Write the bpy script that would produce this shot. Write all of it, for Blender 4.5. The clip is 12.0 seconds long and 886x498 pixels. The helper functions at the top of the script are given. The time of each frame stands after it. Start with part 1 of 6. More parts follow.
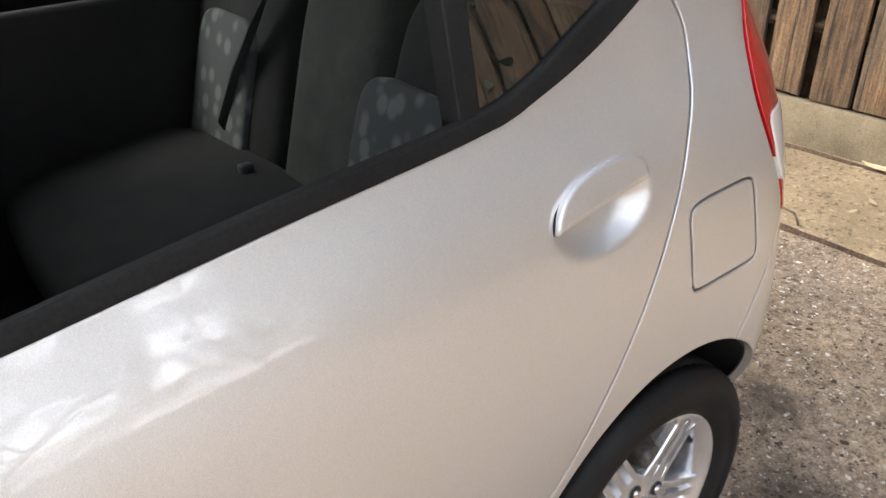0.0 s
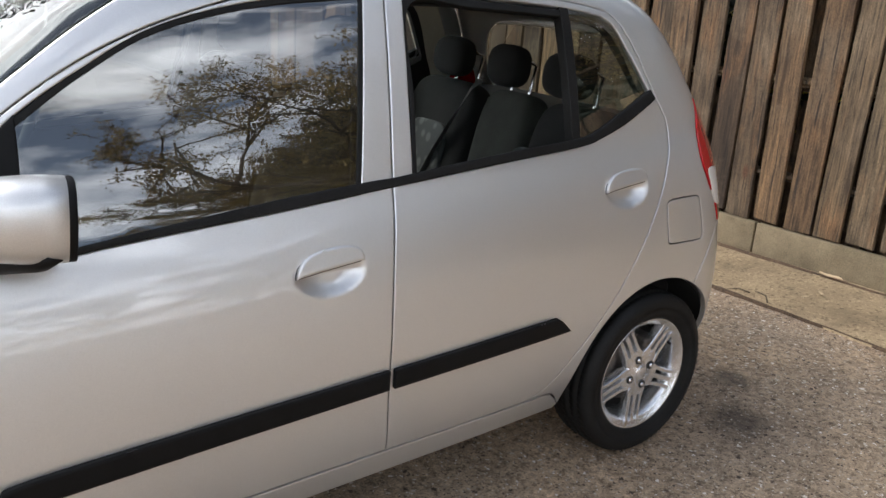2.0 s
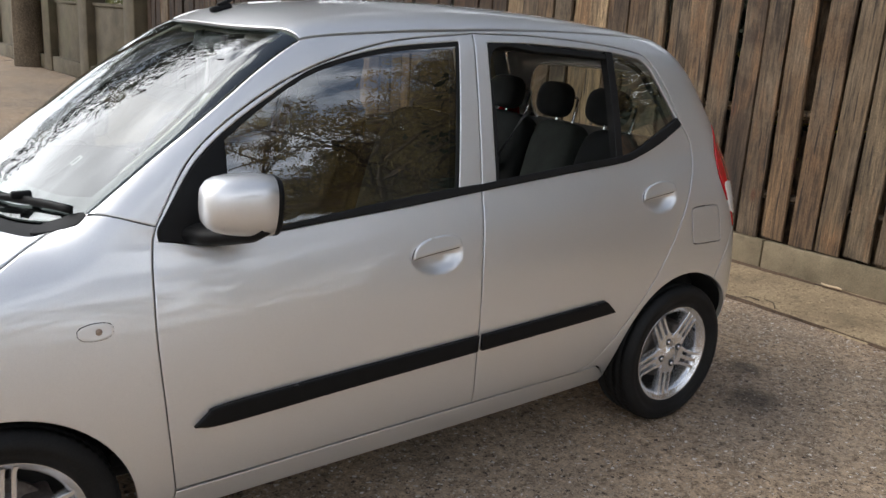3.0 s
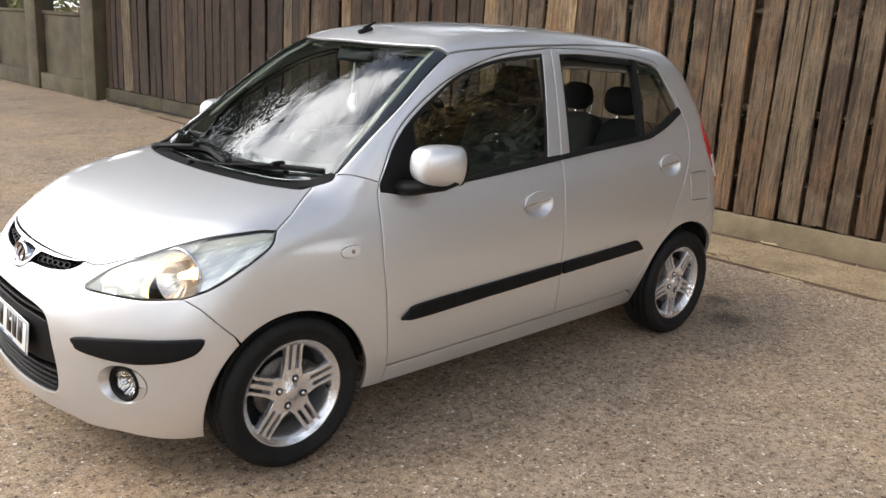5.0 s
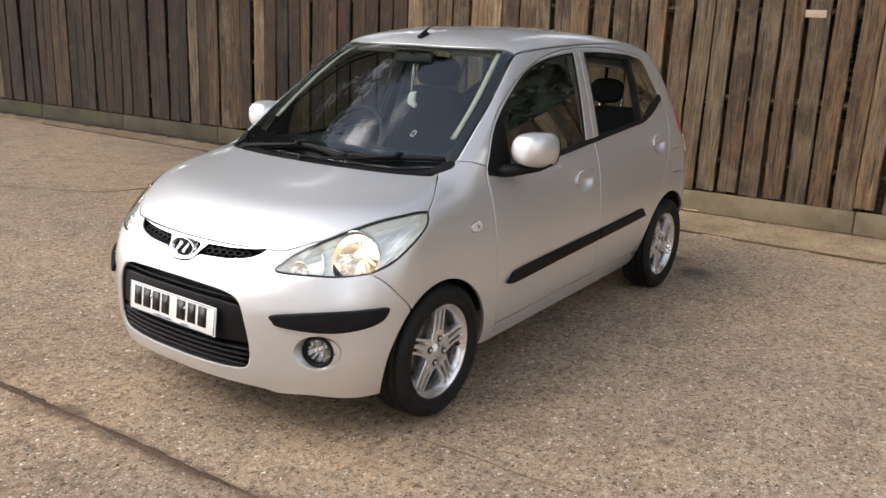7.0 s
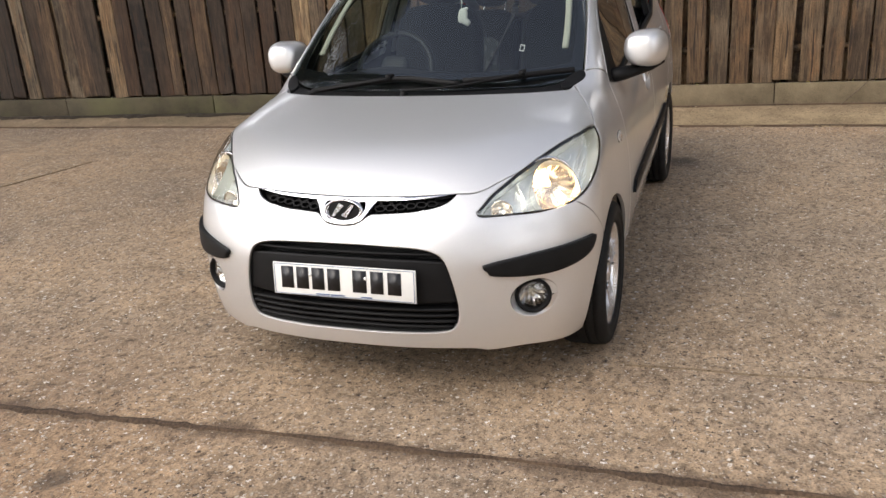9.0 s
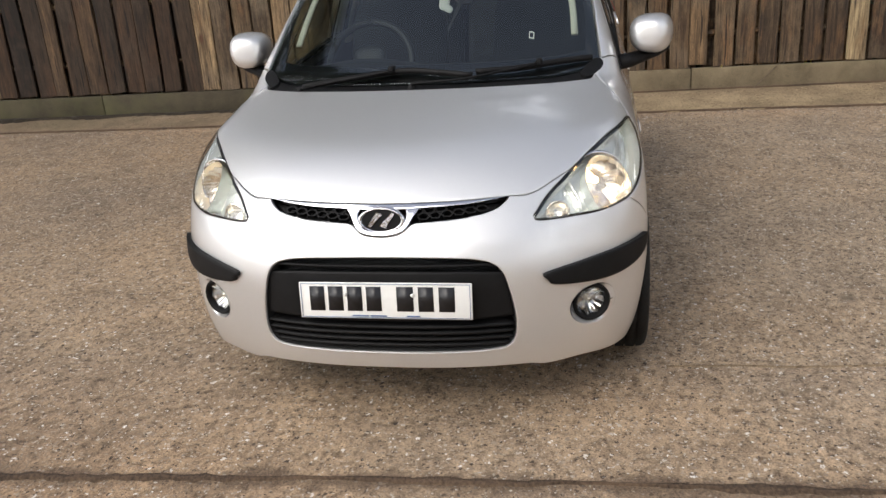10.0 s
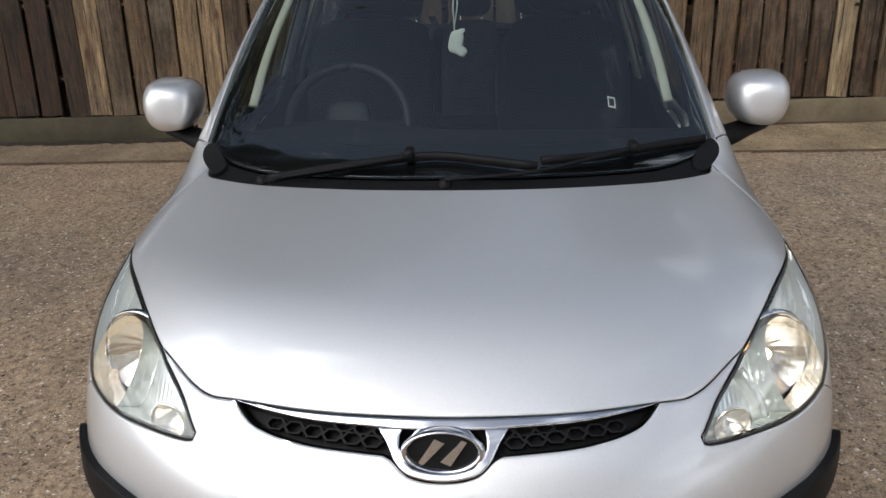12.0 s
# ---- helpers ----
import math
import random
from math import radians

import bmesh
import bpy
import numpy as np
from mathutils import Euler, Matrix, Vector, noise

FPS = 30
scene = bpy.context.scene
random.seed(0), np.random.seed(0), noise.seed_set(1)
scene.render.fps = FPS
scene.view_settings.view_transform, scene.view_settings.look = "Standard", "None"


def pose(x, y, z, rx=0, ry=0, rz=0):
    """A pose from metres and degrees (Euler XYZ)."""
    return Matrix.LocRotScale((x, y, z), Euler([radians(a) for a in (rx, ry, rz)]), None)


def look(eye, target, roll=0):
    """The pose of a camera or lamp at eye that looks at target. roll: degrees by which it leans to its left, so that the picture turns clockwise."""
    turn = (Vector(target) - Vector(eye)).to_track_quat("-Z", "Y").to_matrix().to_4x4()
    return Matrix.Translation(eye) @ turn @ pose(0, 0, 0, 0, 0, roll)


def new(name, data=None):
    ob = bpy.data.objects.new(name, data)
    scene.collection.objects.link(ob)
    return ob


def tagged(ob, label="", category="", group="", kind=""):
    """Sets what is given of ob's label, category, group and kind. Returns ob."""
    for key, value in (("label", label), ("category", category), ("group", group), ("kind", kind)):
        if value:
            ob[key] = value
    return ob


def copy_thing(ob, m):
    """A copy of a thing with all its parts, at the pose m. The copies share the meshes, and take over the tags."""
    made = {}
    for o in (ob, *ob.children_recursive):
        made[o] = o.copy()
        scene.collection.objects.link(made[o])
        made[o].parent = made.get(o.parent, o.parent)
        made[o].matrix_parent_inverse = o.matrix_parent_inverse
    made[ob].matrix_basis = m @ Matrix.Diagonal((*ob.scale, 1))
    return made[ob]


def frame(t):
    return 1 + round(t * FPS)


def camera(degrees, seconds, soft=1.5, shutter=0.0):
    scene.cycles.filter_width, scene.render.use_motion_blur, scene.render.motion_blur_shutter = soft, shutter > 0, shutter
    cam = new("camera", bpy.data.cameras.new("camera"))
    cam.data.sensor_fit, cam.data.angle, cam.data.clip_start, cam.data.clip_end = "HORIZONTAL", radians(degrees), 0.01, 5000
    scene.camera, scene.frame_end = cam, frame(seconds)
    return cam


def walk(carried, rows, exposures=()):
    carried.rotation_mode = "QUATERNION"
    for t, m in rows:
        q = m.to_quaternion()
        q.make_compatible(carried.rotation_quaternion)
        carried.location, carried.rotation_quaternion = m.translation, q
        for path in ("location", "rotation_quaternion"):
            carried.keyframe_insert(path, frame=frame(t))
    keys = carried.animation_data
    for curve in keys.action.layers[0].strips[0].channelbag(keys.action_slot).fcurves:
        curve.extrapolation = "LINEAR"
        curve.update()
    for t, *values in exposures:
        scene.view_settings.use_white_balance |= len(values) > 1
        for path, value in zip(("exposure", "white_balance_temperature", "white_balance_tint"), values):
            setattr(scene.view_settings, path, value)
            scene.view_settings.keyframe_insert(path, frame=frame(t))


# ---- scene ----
import mathutils.geometry

cam = camera(56.0, 12.0)
PATH = [
    (0, (1.454, -1.327, 1.398), (2.567, 0.005, 0.403), -0.1),
    (0.5, (1.182, -1.57, 1.424), (2.335, -0.171, 0.579), 0.2),
    (1, (0.917, -1.865, 1.442), (2.062, -0.407, 0.691), 2.1),
    (1.5, (0.622, -2.125, 1.457), (1.767, -0.631, 0.781), 3.1),
    (2, (0.332, -2.368, 1.477), (1.467, -0.839, 0.864), 3.7),
    (2.5, (0.081, -2.601, 1.493), (1.201, -1.04, 0.935), 3.9),
    (3, (-0.193, -2.707, 1.498), (0.943, -1.149, 0.969), 3.6),
    (4.8, (-1.284, -3.045, 1.513), (-0.011, -1.592, 0.998), 3.1),
    (5, (-1.434, -3.058, 1.519), (-0.126, -1.634, 1.008), 3.4),
    (5.5, (-1.719, -2.988, 1.516), (-0.342, -1.63, 1.008), 2.8),
    (6, (-2.032, -2.904, 1.518), (-0.589, -1.613, 1.017), 2.5),
    (6.5, (-2.355, -2.806, 1.525), (-0.847, -1.591, 1.023), 3.0),
    (6.7, (-2.443, -2.74, 1.525), (-0.909, -1.561, 1.021), 2.9),
    (8.3, (-2.95, -1.734, 1.471), (-1.235, -0.873, 0.906), -1.8),
    (8.5, (-2.991, -1.62, 1.473), (-1.263, -0.802, 0.887), -2.4),
    (9, (-2.978, -1.231, 1.445), (-1.213, -0.563, 0.783), -3.9),
    (9.5, (-2.952, -0.898, 1.436), (-1.143, -0.374, 0.762), -4.4),
    (10, (-2.866, -0.613, 1.44), (-1.027, -0.256, 0.741), -3.8),
    (10.5, (-2.628, -0.417, 1.426), (-0.797, -0.158, 0.663), -3.1),
    (11, (-2.373, -0.237, 1.425), (-0.55, -0.025, 0.63), -2.7),
    (11.5, (-2.11, -0.109, 1.457), (-0.273, 0.032, 0.678), -2.3),
    (11.8, (-1.941, -0.082, 1.471), (-0.092, 0.035, 0.718), -1.5),
    (12, (-1.8, -0.075, 1.477), (0.07, 0.031, 0.777), -1.3),
]
walk(cam, [(t, look(eye, target, roll)) for t, eye, target, roll in PATH],
     [(0, .56, 6400, 11), (.5, .34, 6400, 11), (1, .18, 6300, 10), (1.5, 0, 6250, 10), (2, -.12, 6250, 10), (2.5, -.27, 6250, 10), (3, -.42, 6250, 10), (5, -.2, 6450, 11), (6.5, -.3, 6500, 12), (8.5, -.4, 6650, 13), (9.5, -.46, 6600, 12), (11, -.86, 6350, 10), (12, -.98, 6200, 10)])

# ---- world and light ----
world = bpy.data.worlds.new("sky_world")
scene.world = world
world.use_nodes = True
wt = world.node_tree
sky = wt.nodes.new("ShaderNodeTexSky")
sky.sky_type, sky.sun_disc = "NISHITA", False
SUN_FROM = Vector((-.64, .34, .68))
sky.sun_elevation, sky.sun_rotation = math.asin(SUN_FROM.normalized().z), math.atan2(SUN_FROM.x, SUN_FROM.y)
sky.dust_density = 2.0


def sky_node(kind, **values):
    n = wt.nodes.new(kind)
    for key, value in values.items():
        n.inputs[key.replace("_", " ")].default_value = value
    return n


def sky_link(a, out, b, into):
    wt.links.new(a.outputs[out], b.inputs[into])


def sky_noise(scale, place, stretch, rough=.55):
    m_, n = sky_node("ShaderNodeMapping", Scale=stretch, Location=place), sky_node("ShaderNodeTexNoise", Scale=scale, Detail=8.0, Roughness=rough)
    sky_link(wc, "Generated", m_, 0)
    sky_link(m_, 0, n, "Vector")
    return n


# a bright cloud bank on the sun's side, thin broken cloud over the blue elsewhere
wc = wt.nodes.new("ShaderNodeTexCoord")
side_of_bank = sky_node("ShaderNodeVectorMath")
side_of_bank.operation = "DOT_PRODUCT"
side_of_bank.inputs[1].default_value = Vector((-.62, .62, .48)).normalized()
sky_link(wc, "Generated", side_of_bank, 0)
edge_noise = sky_noise(2.6, (.6, 2.2, .3), (1, 1, 1.5))
bank_sum = sky_node("ShaderNodeMath")
bank_sum.operation = "MULTIPLY_ADD"
bank_sum.inputs[1].default_value = .75
sky_link(edge_noise, "Fac", bank_sum, 0)
sky_link(side_of_bank, "Value", bank_sum, 2)
bank = sky_node("ShaderNodeMapRange", From_Min=1.14, From_Max=1.195)
bank.interpolation_type = "SMOOTHSTEP"
sky_link(bank_sum, 0, bank, 0)
thin_noise = sky_noise(3.4, (4.1, .7, 1.9), (1, 1, 2.4), .6)
# the thin cloud lies lower in the sky; overhead it opens
height_of_sky, lower = sky_node("ShaderNodeSeparateXYZ"), sky_node("ShaderNodeMath")
lower.operation = "MULTIPLY_ADD"
lower.inputs[1].default_value = -.34
sky_link(wc, "Generated", height_of_sky, 0)
sky_link(height_of_sky, "Z", lower, 0)
sky_link(thin_noise, "Fac", lower, 2)
thin = sky_node("ShaderNodeMapRange", From_Min=.25, From_Max=.50, To_Min=.05, To_Max=.88)
sky_link(lower, 0, thin, 0)
veil, cloud = sky_node("ShaderNodeMixRGB", Color2=(27.5, 28, 28.6, 1)), sky_node("ShaderNodeMixRGB")
billow = sky_node("ShaderNodeMapRange", From_Min=.38, From_Max=.66, To_Min=26.0, To_Max=44.0)
sky_link(sky_noise(5.0, (1.3, .2, 2.9), (1, 1, 1.6)), "Fac", billow, 0)
sky_link(billow, 0, cloud, 2)
sky_link(thin, 0, veil, 0)
sky_link(sky, 0, veil, 1)
sky_link(bank, 0, cloud, 0)
sky_link(veil, 0, cloud, 1)
sky_link(cloud, 0, wt.nodes["Background"], 0)
wt.nodes["Background"].inputs[1].default_value = 0.15
sun = new("sun", bpy.data.lights.new("sun", "SUN"))
sun.data.energy, sun.data.angle, sun.data.color = 1.4, radians(18), (1, .89, .76)
sun.matrix_world = look(SUN_FROM * 10, (0, 0, 0))


# ---- materials ----
def material(name, color, rough=.5, metal=0.0, **extra):
    m = bpy.data.materials.new(name)
    m.use_nodes = True
    b = m.node_tree.nodes["Principled BSDF"]
    b.inputs["Base Color"].default_value = (*color, 1)
    b.inputs["Roughness"].default_value = rough
    b.inputs["Metallic"].default_value = metal
    for k, v in extra.items():
        b.inputs[k.replace("_", " ")].default_value = v
    return m


def add(m, kind, **values):
    n = m.node_tree.nodes.new(kind)
    for k, v in values.items():
        if k in n.inputs:
            n.inputs[k].default_value = v
    return n


def wire(m, a, out, b, into):
    m.node_tree.links.new(a.outputs[out], b.inputs[into])


def ramp(m, stops):
    n = m.node_tree.nodes.new("ShaderNodeValToRGB")
    e = n.color_ramp.elements
    while len(e) < len(stops):
        e.new(.5)
    for i, (p, c) in enumerate(stops):
        e[i].position, e[i].color = p, (*c, 1)
    return n


def bsdf(m):
    return m.node_tree.nodes["Principled BSDF"]


def bump(m, src, out, strength, dist):
    n = add(m, "ShaderNodeBump", Strength=strength, Distance=dist)
    wire(m, src, out, n, "Height")
    wire(m, n, 0, bsdf(m), "Normal")
    return n


def coords(m, scale=(1, 1, 1), kind="Object"):
    tc, mp = m.node_tree.nodes.new("ShaderNodeTexCoord"), m.node_tree.nodes.new("ShaderNodeMapping")
    mp.inputs["Scale"].default_value = scale
    wire(m, tc, kind, mp, 0)
    return mp



def clear(name, tint, face_on=.09, rough=0.0):
    """A thin pane: it lets light straight through and mirrors the more the flatter one looks along it, from both sides alike."""
    m = bpy.data.materials.new(name)
    m.use_nodes = True
    t = m.node_tree
    t.nodes.remove(bsdf(m))
    out = t.nodes["Material Output"]
    see, gloss, mix = add(m, "ShaderNodeBsdfTransparent", Color=(*tint, 1)), add(m, "ShaderNodeBsdfGlossy", Roughness=rough), add(m, "ShaderNodeMixShader")
    lw, power, line = add(m, "ShaderNodeLayerWeight", Blend=.5), add(m, "ShaderNodeMath"), add(m, "ShaderNodeMath")
    power.operation, line.operation = "POWER", "MULTIPLY_ADD"
    power.inputs[1].default_value = 4.0
    line.inputs[1].default_value, line.inputs[2].default_value = 1 - face_on, face_on
    wire(m, lw, "Facing", power, 0)
    wire(m, power, 0, line, 0)
    wire(m, line, 0, mix, 0)
    wire(m, see, 0, mix, 1)
    wire(m, gloss, 0, mix, 2)
    wire(m, mix, 0, out, 0)
    return m


silver = material("silver_paint", (.66, .645, .62), .30, .78, Coat_Weight=1.0, Coat_Roughness=.03, Coat_IOR=1.8)
flake = add(silver, "ShaderNodeTexNoise", Scale=900., Detail=2.)
wire(silver, coords(silver), 0, flake, "Vector")
fr_ = ramp(silver, [(.3, (.68, .68, .68)), (.7, (.84, .84, .84))])
wire(silver, flake, "Fac", fr_, 0)
wire(silver, fr_, 0, bsdf(silver), "Base Color")
film = add(silver, "ShaderNodeTexNoise", Scale=3., Detail=5.)
wire(silver, coords(silver), 0, film, "Vector")
rr = add(silver, "ShaderNodeMapRange")
rr.inputs["To Min"].default_value, rr.inputs["To Max"].default_value = .42, .48
wire(silver, film, "Fac", rr, 0)
wire(silver, rr, 0, bsdf(silver), "Roughness")


def grained(name, color, rough, scale, amount, bumpy=.0, metal=0.0, dist=.002):
    """A plain colour with fine grain and faint wear."""
    m = material(name, color, rough, metal)
    n1, n2 = add(m, "ShaderNodeTexNoise", Scale=scale, Detail=4.), add(m, "ShaderNodeTexNoise", Scale=scale / 25, Detail=3.)
    c = coords(m)
    wire(m, c, 0, n1, "Vector")
    wire(m, c, 0, n2, "Vector")
    s = add(m, "ShaderNodeMath")
    wire(m, n1, "Fac", s, 0)
    wire(m, n2, "Fac", s, 1)
    s.operation = "ADD"
    r = ramp(m, [(.35, tuple(c * (1 - amount) for c in color)), (.65, tuple(min(1, c * (1 + amount)) for c in color))])
    half_ = add(m, "ShaderNodeMath")
    half_.operation = "MULTIPLY"
    half_.inputs[1].default_value = .5
    wire(m, s, 0, half_, 0)
    wire(m, half_, 0, r, 0)
    wire(m, r, 0, bsdf(m), "Base Color")
    if bumpy:
        bump(m, n1, "Fac", bumpy, dist)
    return m


black_plastic = grained("black_plastic", (.007, .007, .0075), .55, 500, .25, .25, dist=.0005)
bsdf(black_plastic).inputs["Specular IOR Level"].default_value = .18
gloss_black = material("gloss_black", (.008, .008, .009), .12)
rubber = grained("rubber", (.013, .013, .013), .62, 220, .35, .2, dist=.0008)
bsdf(rubber).inputs["Specular IOR Level"].default_value = .2
dark_gap = grained("dark_underbody", (.012, .012, .012), .85, 40, .4)
chrome = material("chrome", (.78, .78, .80), .07, 1.0)
alloy = grained("alloy", (.80, .80, .81), .24, 120, .06, metal=.8)
dull_metal = grained("brake_metal", (.16, .14, .125), .5, 90, .4, metal=.7)
glass = clear("window_glass", (.62, .67, .65), .25)
screen_glass = clear("laminated_glass", (.70, .76, .73), .13)
lens_glass = clear("lamp_lens", (.975, .98, .97), .11)
mirror_glass = material("mirror_glass", (.85, .87, .9), .01, 1.0)
lamp_chrome = material("lamp_reflector", (.95, .89, .80), .20, 1.0)
lamp_white = material("lamp_housing", (.90, .92, .88), .16, .6)
fog_reflector = material("fog_reflector", (.60, .60, .60), .07, 1.0)
flute = add(lamp_white, "ShaderNodeTexWave", Scale=34., Distortion=.0)
flute.bands_direction = "Y"
wire(lamp_white, coords(lamp_white), 0, flute, "Vector")
bump(lamp_white, flute, "Fac", .12, .004)
red_lens = material("red_lens", (.45, .006, .010), .12, 0, Coat_Weight=1.0)
white_lens = material("white_lens", (.75, .72, .68), .12, 0, Coat_Weight=1.0)
amber = material("amber_lens", (.30, .22, .16), .3)
plate_white = grained("plate_white", (.78, .78, .75), .3, 60, .03)
plate_black = material("plate_black", (.012, .012, .014), .35)
plate_blue = material("plate_blue", (.10, .16, .30), .4)
cloth = grained("seat_cloth", (.0085, .010, .0098), .95, 350, .4, .4, dist=.001)
pale_cloth = grained("grey_green_cloth", (.034, .038, .032), .95, 350, .35, .4, dist=.001)
vinyl = grained("interior_plastic", (.014, .015, .016), .55, 260, .3, .25, dist=.0006)
beige = grained("pale_trim", (.60, .57, .48), .8, 200, .08, .2, dist=.0006)
tape_mat = grained("old_tape", (.36, .27, .20), .7, 60, .25, .4, dist=.0006)
carpet = grained("carpet", (.012, .012, .013), 1.0, 300, .4, .4)
belt_cloth = grained("belt_webbing", (.05, .052, .05), .7, 400, .3, .3, dist=.0005)
insert = material("seat_insert", (.12, .13, .13), .95)
vo = add(insert, "ShaderNodeTexVoronoi", Scale=25.)
wire(insert, coords(insert, (1, 1, .8)), 0, vo, "Vector")
ri = ramp(insert, [(.28, (.105, .120, .115)), (.48, (.048, .056, .056))])
wire(insert, vo, "Distance", ri, 0)
wire(insert, ri, 0, bsdf(insert), "Base Color")
white_tag = grained("white_card", (.8, .8, .77), .7, 80, .05)
bulb = material("lit_bulb", (1, .8, .5), .3)
bsdf(bulb).inputs["Emission Color"].default_value = (1, .64, .30, 1)
bsdf(bulb).inputs["Emission Strength"].default_value = 38

# ---- materials of the place ----
def mix_colors(m, fac, a, b, kind="MIX"):
    n = m.node_tree.nodes.new("ShaderNodeMixRGB")
    n.blend_type = kind
    for src, slot in ((fac, 0), (a, 1), (b, 2)):
        if isinstance(src, tuple) and not hasattr(src[0], "outputs"):
            n.inputs[slot].default_value = (*src, 1)
        elif isinstance(src, (int, float)):
            n.inputs[slot].default_value = src
        else:
            wire(m, src[0], src[1], n, slot)
    return n


def noise_tex(m, vec, scale, detail=4., rough=.55):
    n = add(m, "ShaderNodeTexNoise", Scale=float(scale), Detail=float(detail), Roughness=rough)
    wire(m, vec, 0, n, "Vector")
    return n


def ground_material():
    """Weathered exposed-aggregate concrete: a sandy face with scattered pale and dark stones, pits and old stains."""
    m = material("gravelly_concrete", (.3, .26, .2), .9)
    c = coords(m)
    warp = noise_tex(m, c, 48, 4, .7)
    wv = add(m, "ShaderNodeVectorMath", Scale=.03)
    wv.operation = "MULTIPLY_ADD"
    wire(m, warp, "Color", wv, 0)
    wv.inputs[1].default_value = (.034, .034, .034)
    wire(m, c, 0, wv, 2)
    # the sandy face: warm and grey stretches, mottled, with fine grain
    broad = ramp(m, [(.34, (.236, .182, .134)), (.50, (.298, .222, .152)), (.66, (.350, .251, .163))])
    bn = noise_tex(m, c, .62, 5, .6)
    wire(m, bn, "Fac", broad, 0)
    st = noise_tex(m, c, 4.5, 6, .68)
    mottle = ramp(m, [(.30, (.66, .64, .62)), (.48, (.98, .97, .96)), (.70, (1.22, 1.20, 1.17))])
    wire(m, st, "Fac", mottle, 0)
    base = mix_colors(m, 1.0, (broad, 0), (mottle, 0), "MULTIPLY")
    grain = noise_tex(m, c, 150, 5, .7)
    gr = ramp(m, [(.30, (.44, .42, .39)), (.46, (.95, .95, .94)), (.66, (1.55, 1.53, 1.48))])
    wire(m, grain, "Fac", gr, 0)
    base = mix_colors(m, 1.0, (base, 0), (gr, 0), "MULTIPLY")
    clods = noise_tex(m, c, 30, 4, .7)
    cl = ramp(m, [(.34, (.42, .39, .36)), (.46, (.92, .91, .90)), (.66, (1.36, 1.34, 1.31))])
    wire(m, clods, "Fac", cl, 0)
    base = mix_colors(m, 1.0, (base, 0), (cl, 0), "MULTIPLY")
    # greyer, sandy, rusty stretches, ragged-edged; the far one has tree shade painted in
    for x, y, r, share, tint in ((1.7, -2.0, 1.9, .60, (1.02, 1.09, 1.19)), (-.7, -2.7, 1.0, .75, (1.34, 1.30, 1.26)), (-1.9, 1.3, 1.2, .7, (.84, .76, .70)), (3.0, 3.6, 2.4, .6, (.80, .78, .76))):
        far = add(m, "ShaderNodeVectorMath")
        far.operation = "DISTANCE"
        wire(m, c, 0, far, 0)
        far.inputs[1].default_value = (x, y, 0)
        rag = add(m, "ShaderNodeMath")
        rag.operation = "MULTIPLY_ADD"
        wire(m, bn, "Fac", rag, 0)
        rag.inputs[1].default_value = 2.0
        wire(m, far, "Value", rag, 2)
        fade = add(m, "ShaderNodeMapRange")
        for k, v in (("From Min", r * .7 + 1.0), ("From Max", r * 1.4 + 1.0), ("To Min", share), ("To Max", 0.0)):
            fade.inputs[k].default_value = v
        wire(m, rag, 0, fade, 0)
        base = mix_colors(m, (fade, 0), (base, 0), (mix_colors(m, 1.0, (base, 0), tint, "MULTIPLY"), 0))
    # stones standing in it, most of them the colour of the face
    rise = None
    for scale, reach, tones in ((40., .27, ((.0, (.048, .033, .023)), (.20, (.095, .066, .046)), (.28, (.26, .20, .145)), (.55, (.34, .27, .20)), (.76, (.50, .43, .35)), (.90, (.70, .65, .58)), (.98, (.80, .76, .70)))),
                                (84., .33, ((.0, (.055, .038, .026)), (.20, (.10, .070, .048)), (.28, (.24, .185, .13)), (.56, (.38, .31, .235)), (.80, (.56, .49, .41)), (.94, (.78, .74, .68))))):
        v = add(m, "ShaderNodeTexVoronoi", Scale=scale)
        wire(m, wv, 0, v, "Vector")
        sep = add(m, "ShaderNodeSeparateColor")
        wire(m, v, "Color", sep, 0)
        tone = ramp(m, list(tones))
        tone.color_ramp.interpolation = "CONSTANT"
        wire(m, sep, 0, tone, 0)
        size = add(m, "ShaderNodeMath")
        size.operation = "MULTIPLY_ADD"
        wire(m, sep, 1, size, 0)
        size.inputs[1].default_value, size.inputs[2].default_value = -.22, reach + .10
        inside = add(m, "ShaderNodeMath")
        inside.operation = "SUBTRACT"
        wire(m, size, 0, inside, 0)
        wire(m, v, "Distance", inside, 1)
        mask = add(m, "ShaderNodeMapRange")
        mask.inputs["From Min"].default_value, mask.inputs["From Max"].default_value, mask.inputs["To Max"].default_value = 0.0, .05, .95
        wire(m, inside, 0, mask, 0)
        base = mix_colors(m, (mask, 0), (base, 0), (tone, 0))
        if rise is None:
            rise = mask
    for x, y, r in ((3.17, -.60, .10), (2.88, -.82, .13), (-1.34, .72, .07), (.375, -1.61, .045), (.60, -1.88, .03)):
        d = add(m, "ShaderNodeVectorMath")
        d.operation = "DISTANCE"
        wire(m, wv, 0, d, 0)
        d.inputs[1].default_value = (x + .015, y + .015, 0)
        s = add(m, "ShaderNodeMath")
        s.operation = "MULTIPLY_ADD"
        wire(m, st, "Fac", s, 0)
        s.inputs[1].default_value = r * 1.4
        wire(m, d, "Value", s, 2)
        mr = add(m, "ShaderNodeMapRange")
        for k, v in (("From Min", r * 1.1), ("From Max", r * 1.9), ("To Min", .62), ("To Max", 0.0)):
            mr.inputs[k].default_value = v
        wire(m, s, 0, mr, 0)
        base = mix_colors(m, (mr, 0), (base, 0), (.045, .036, .028))
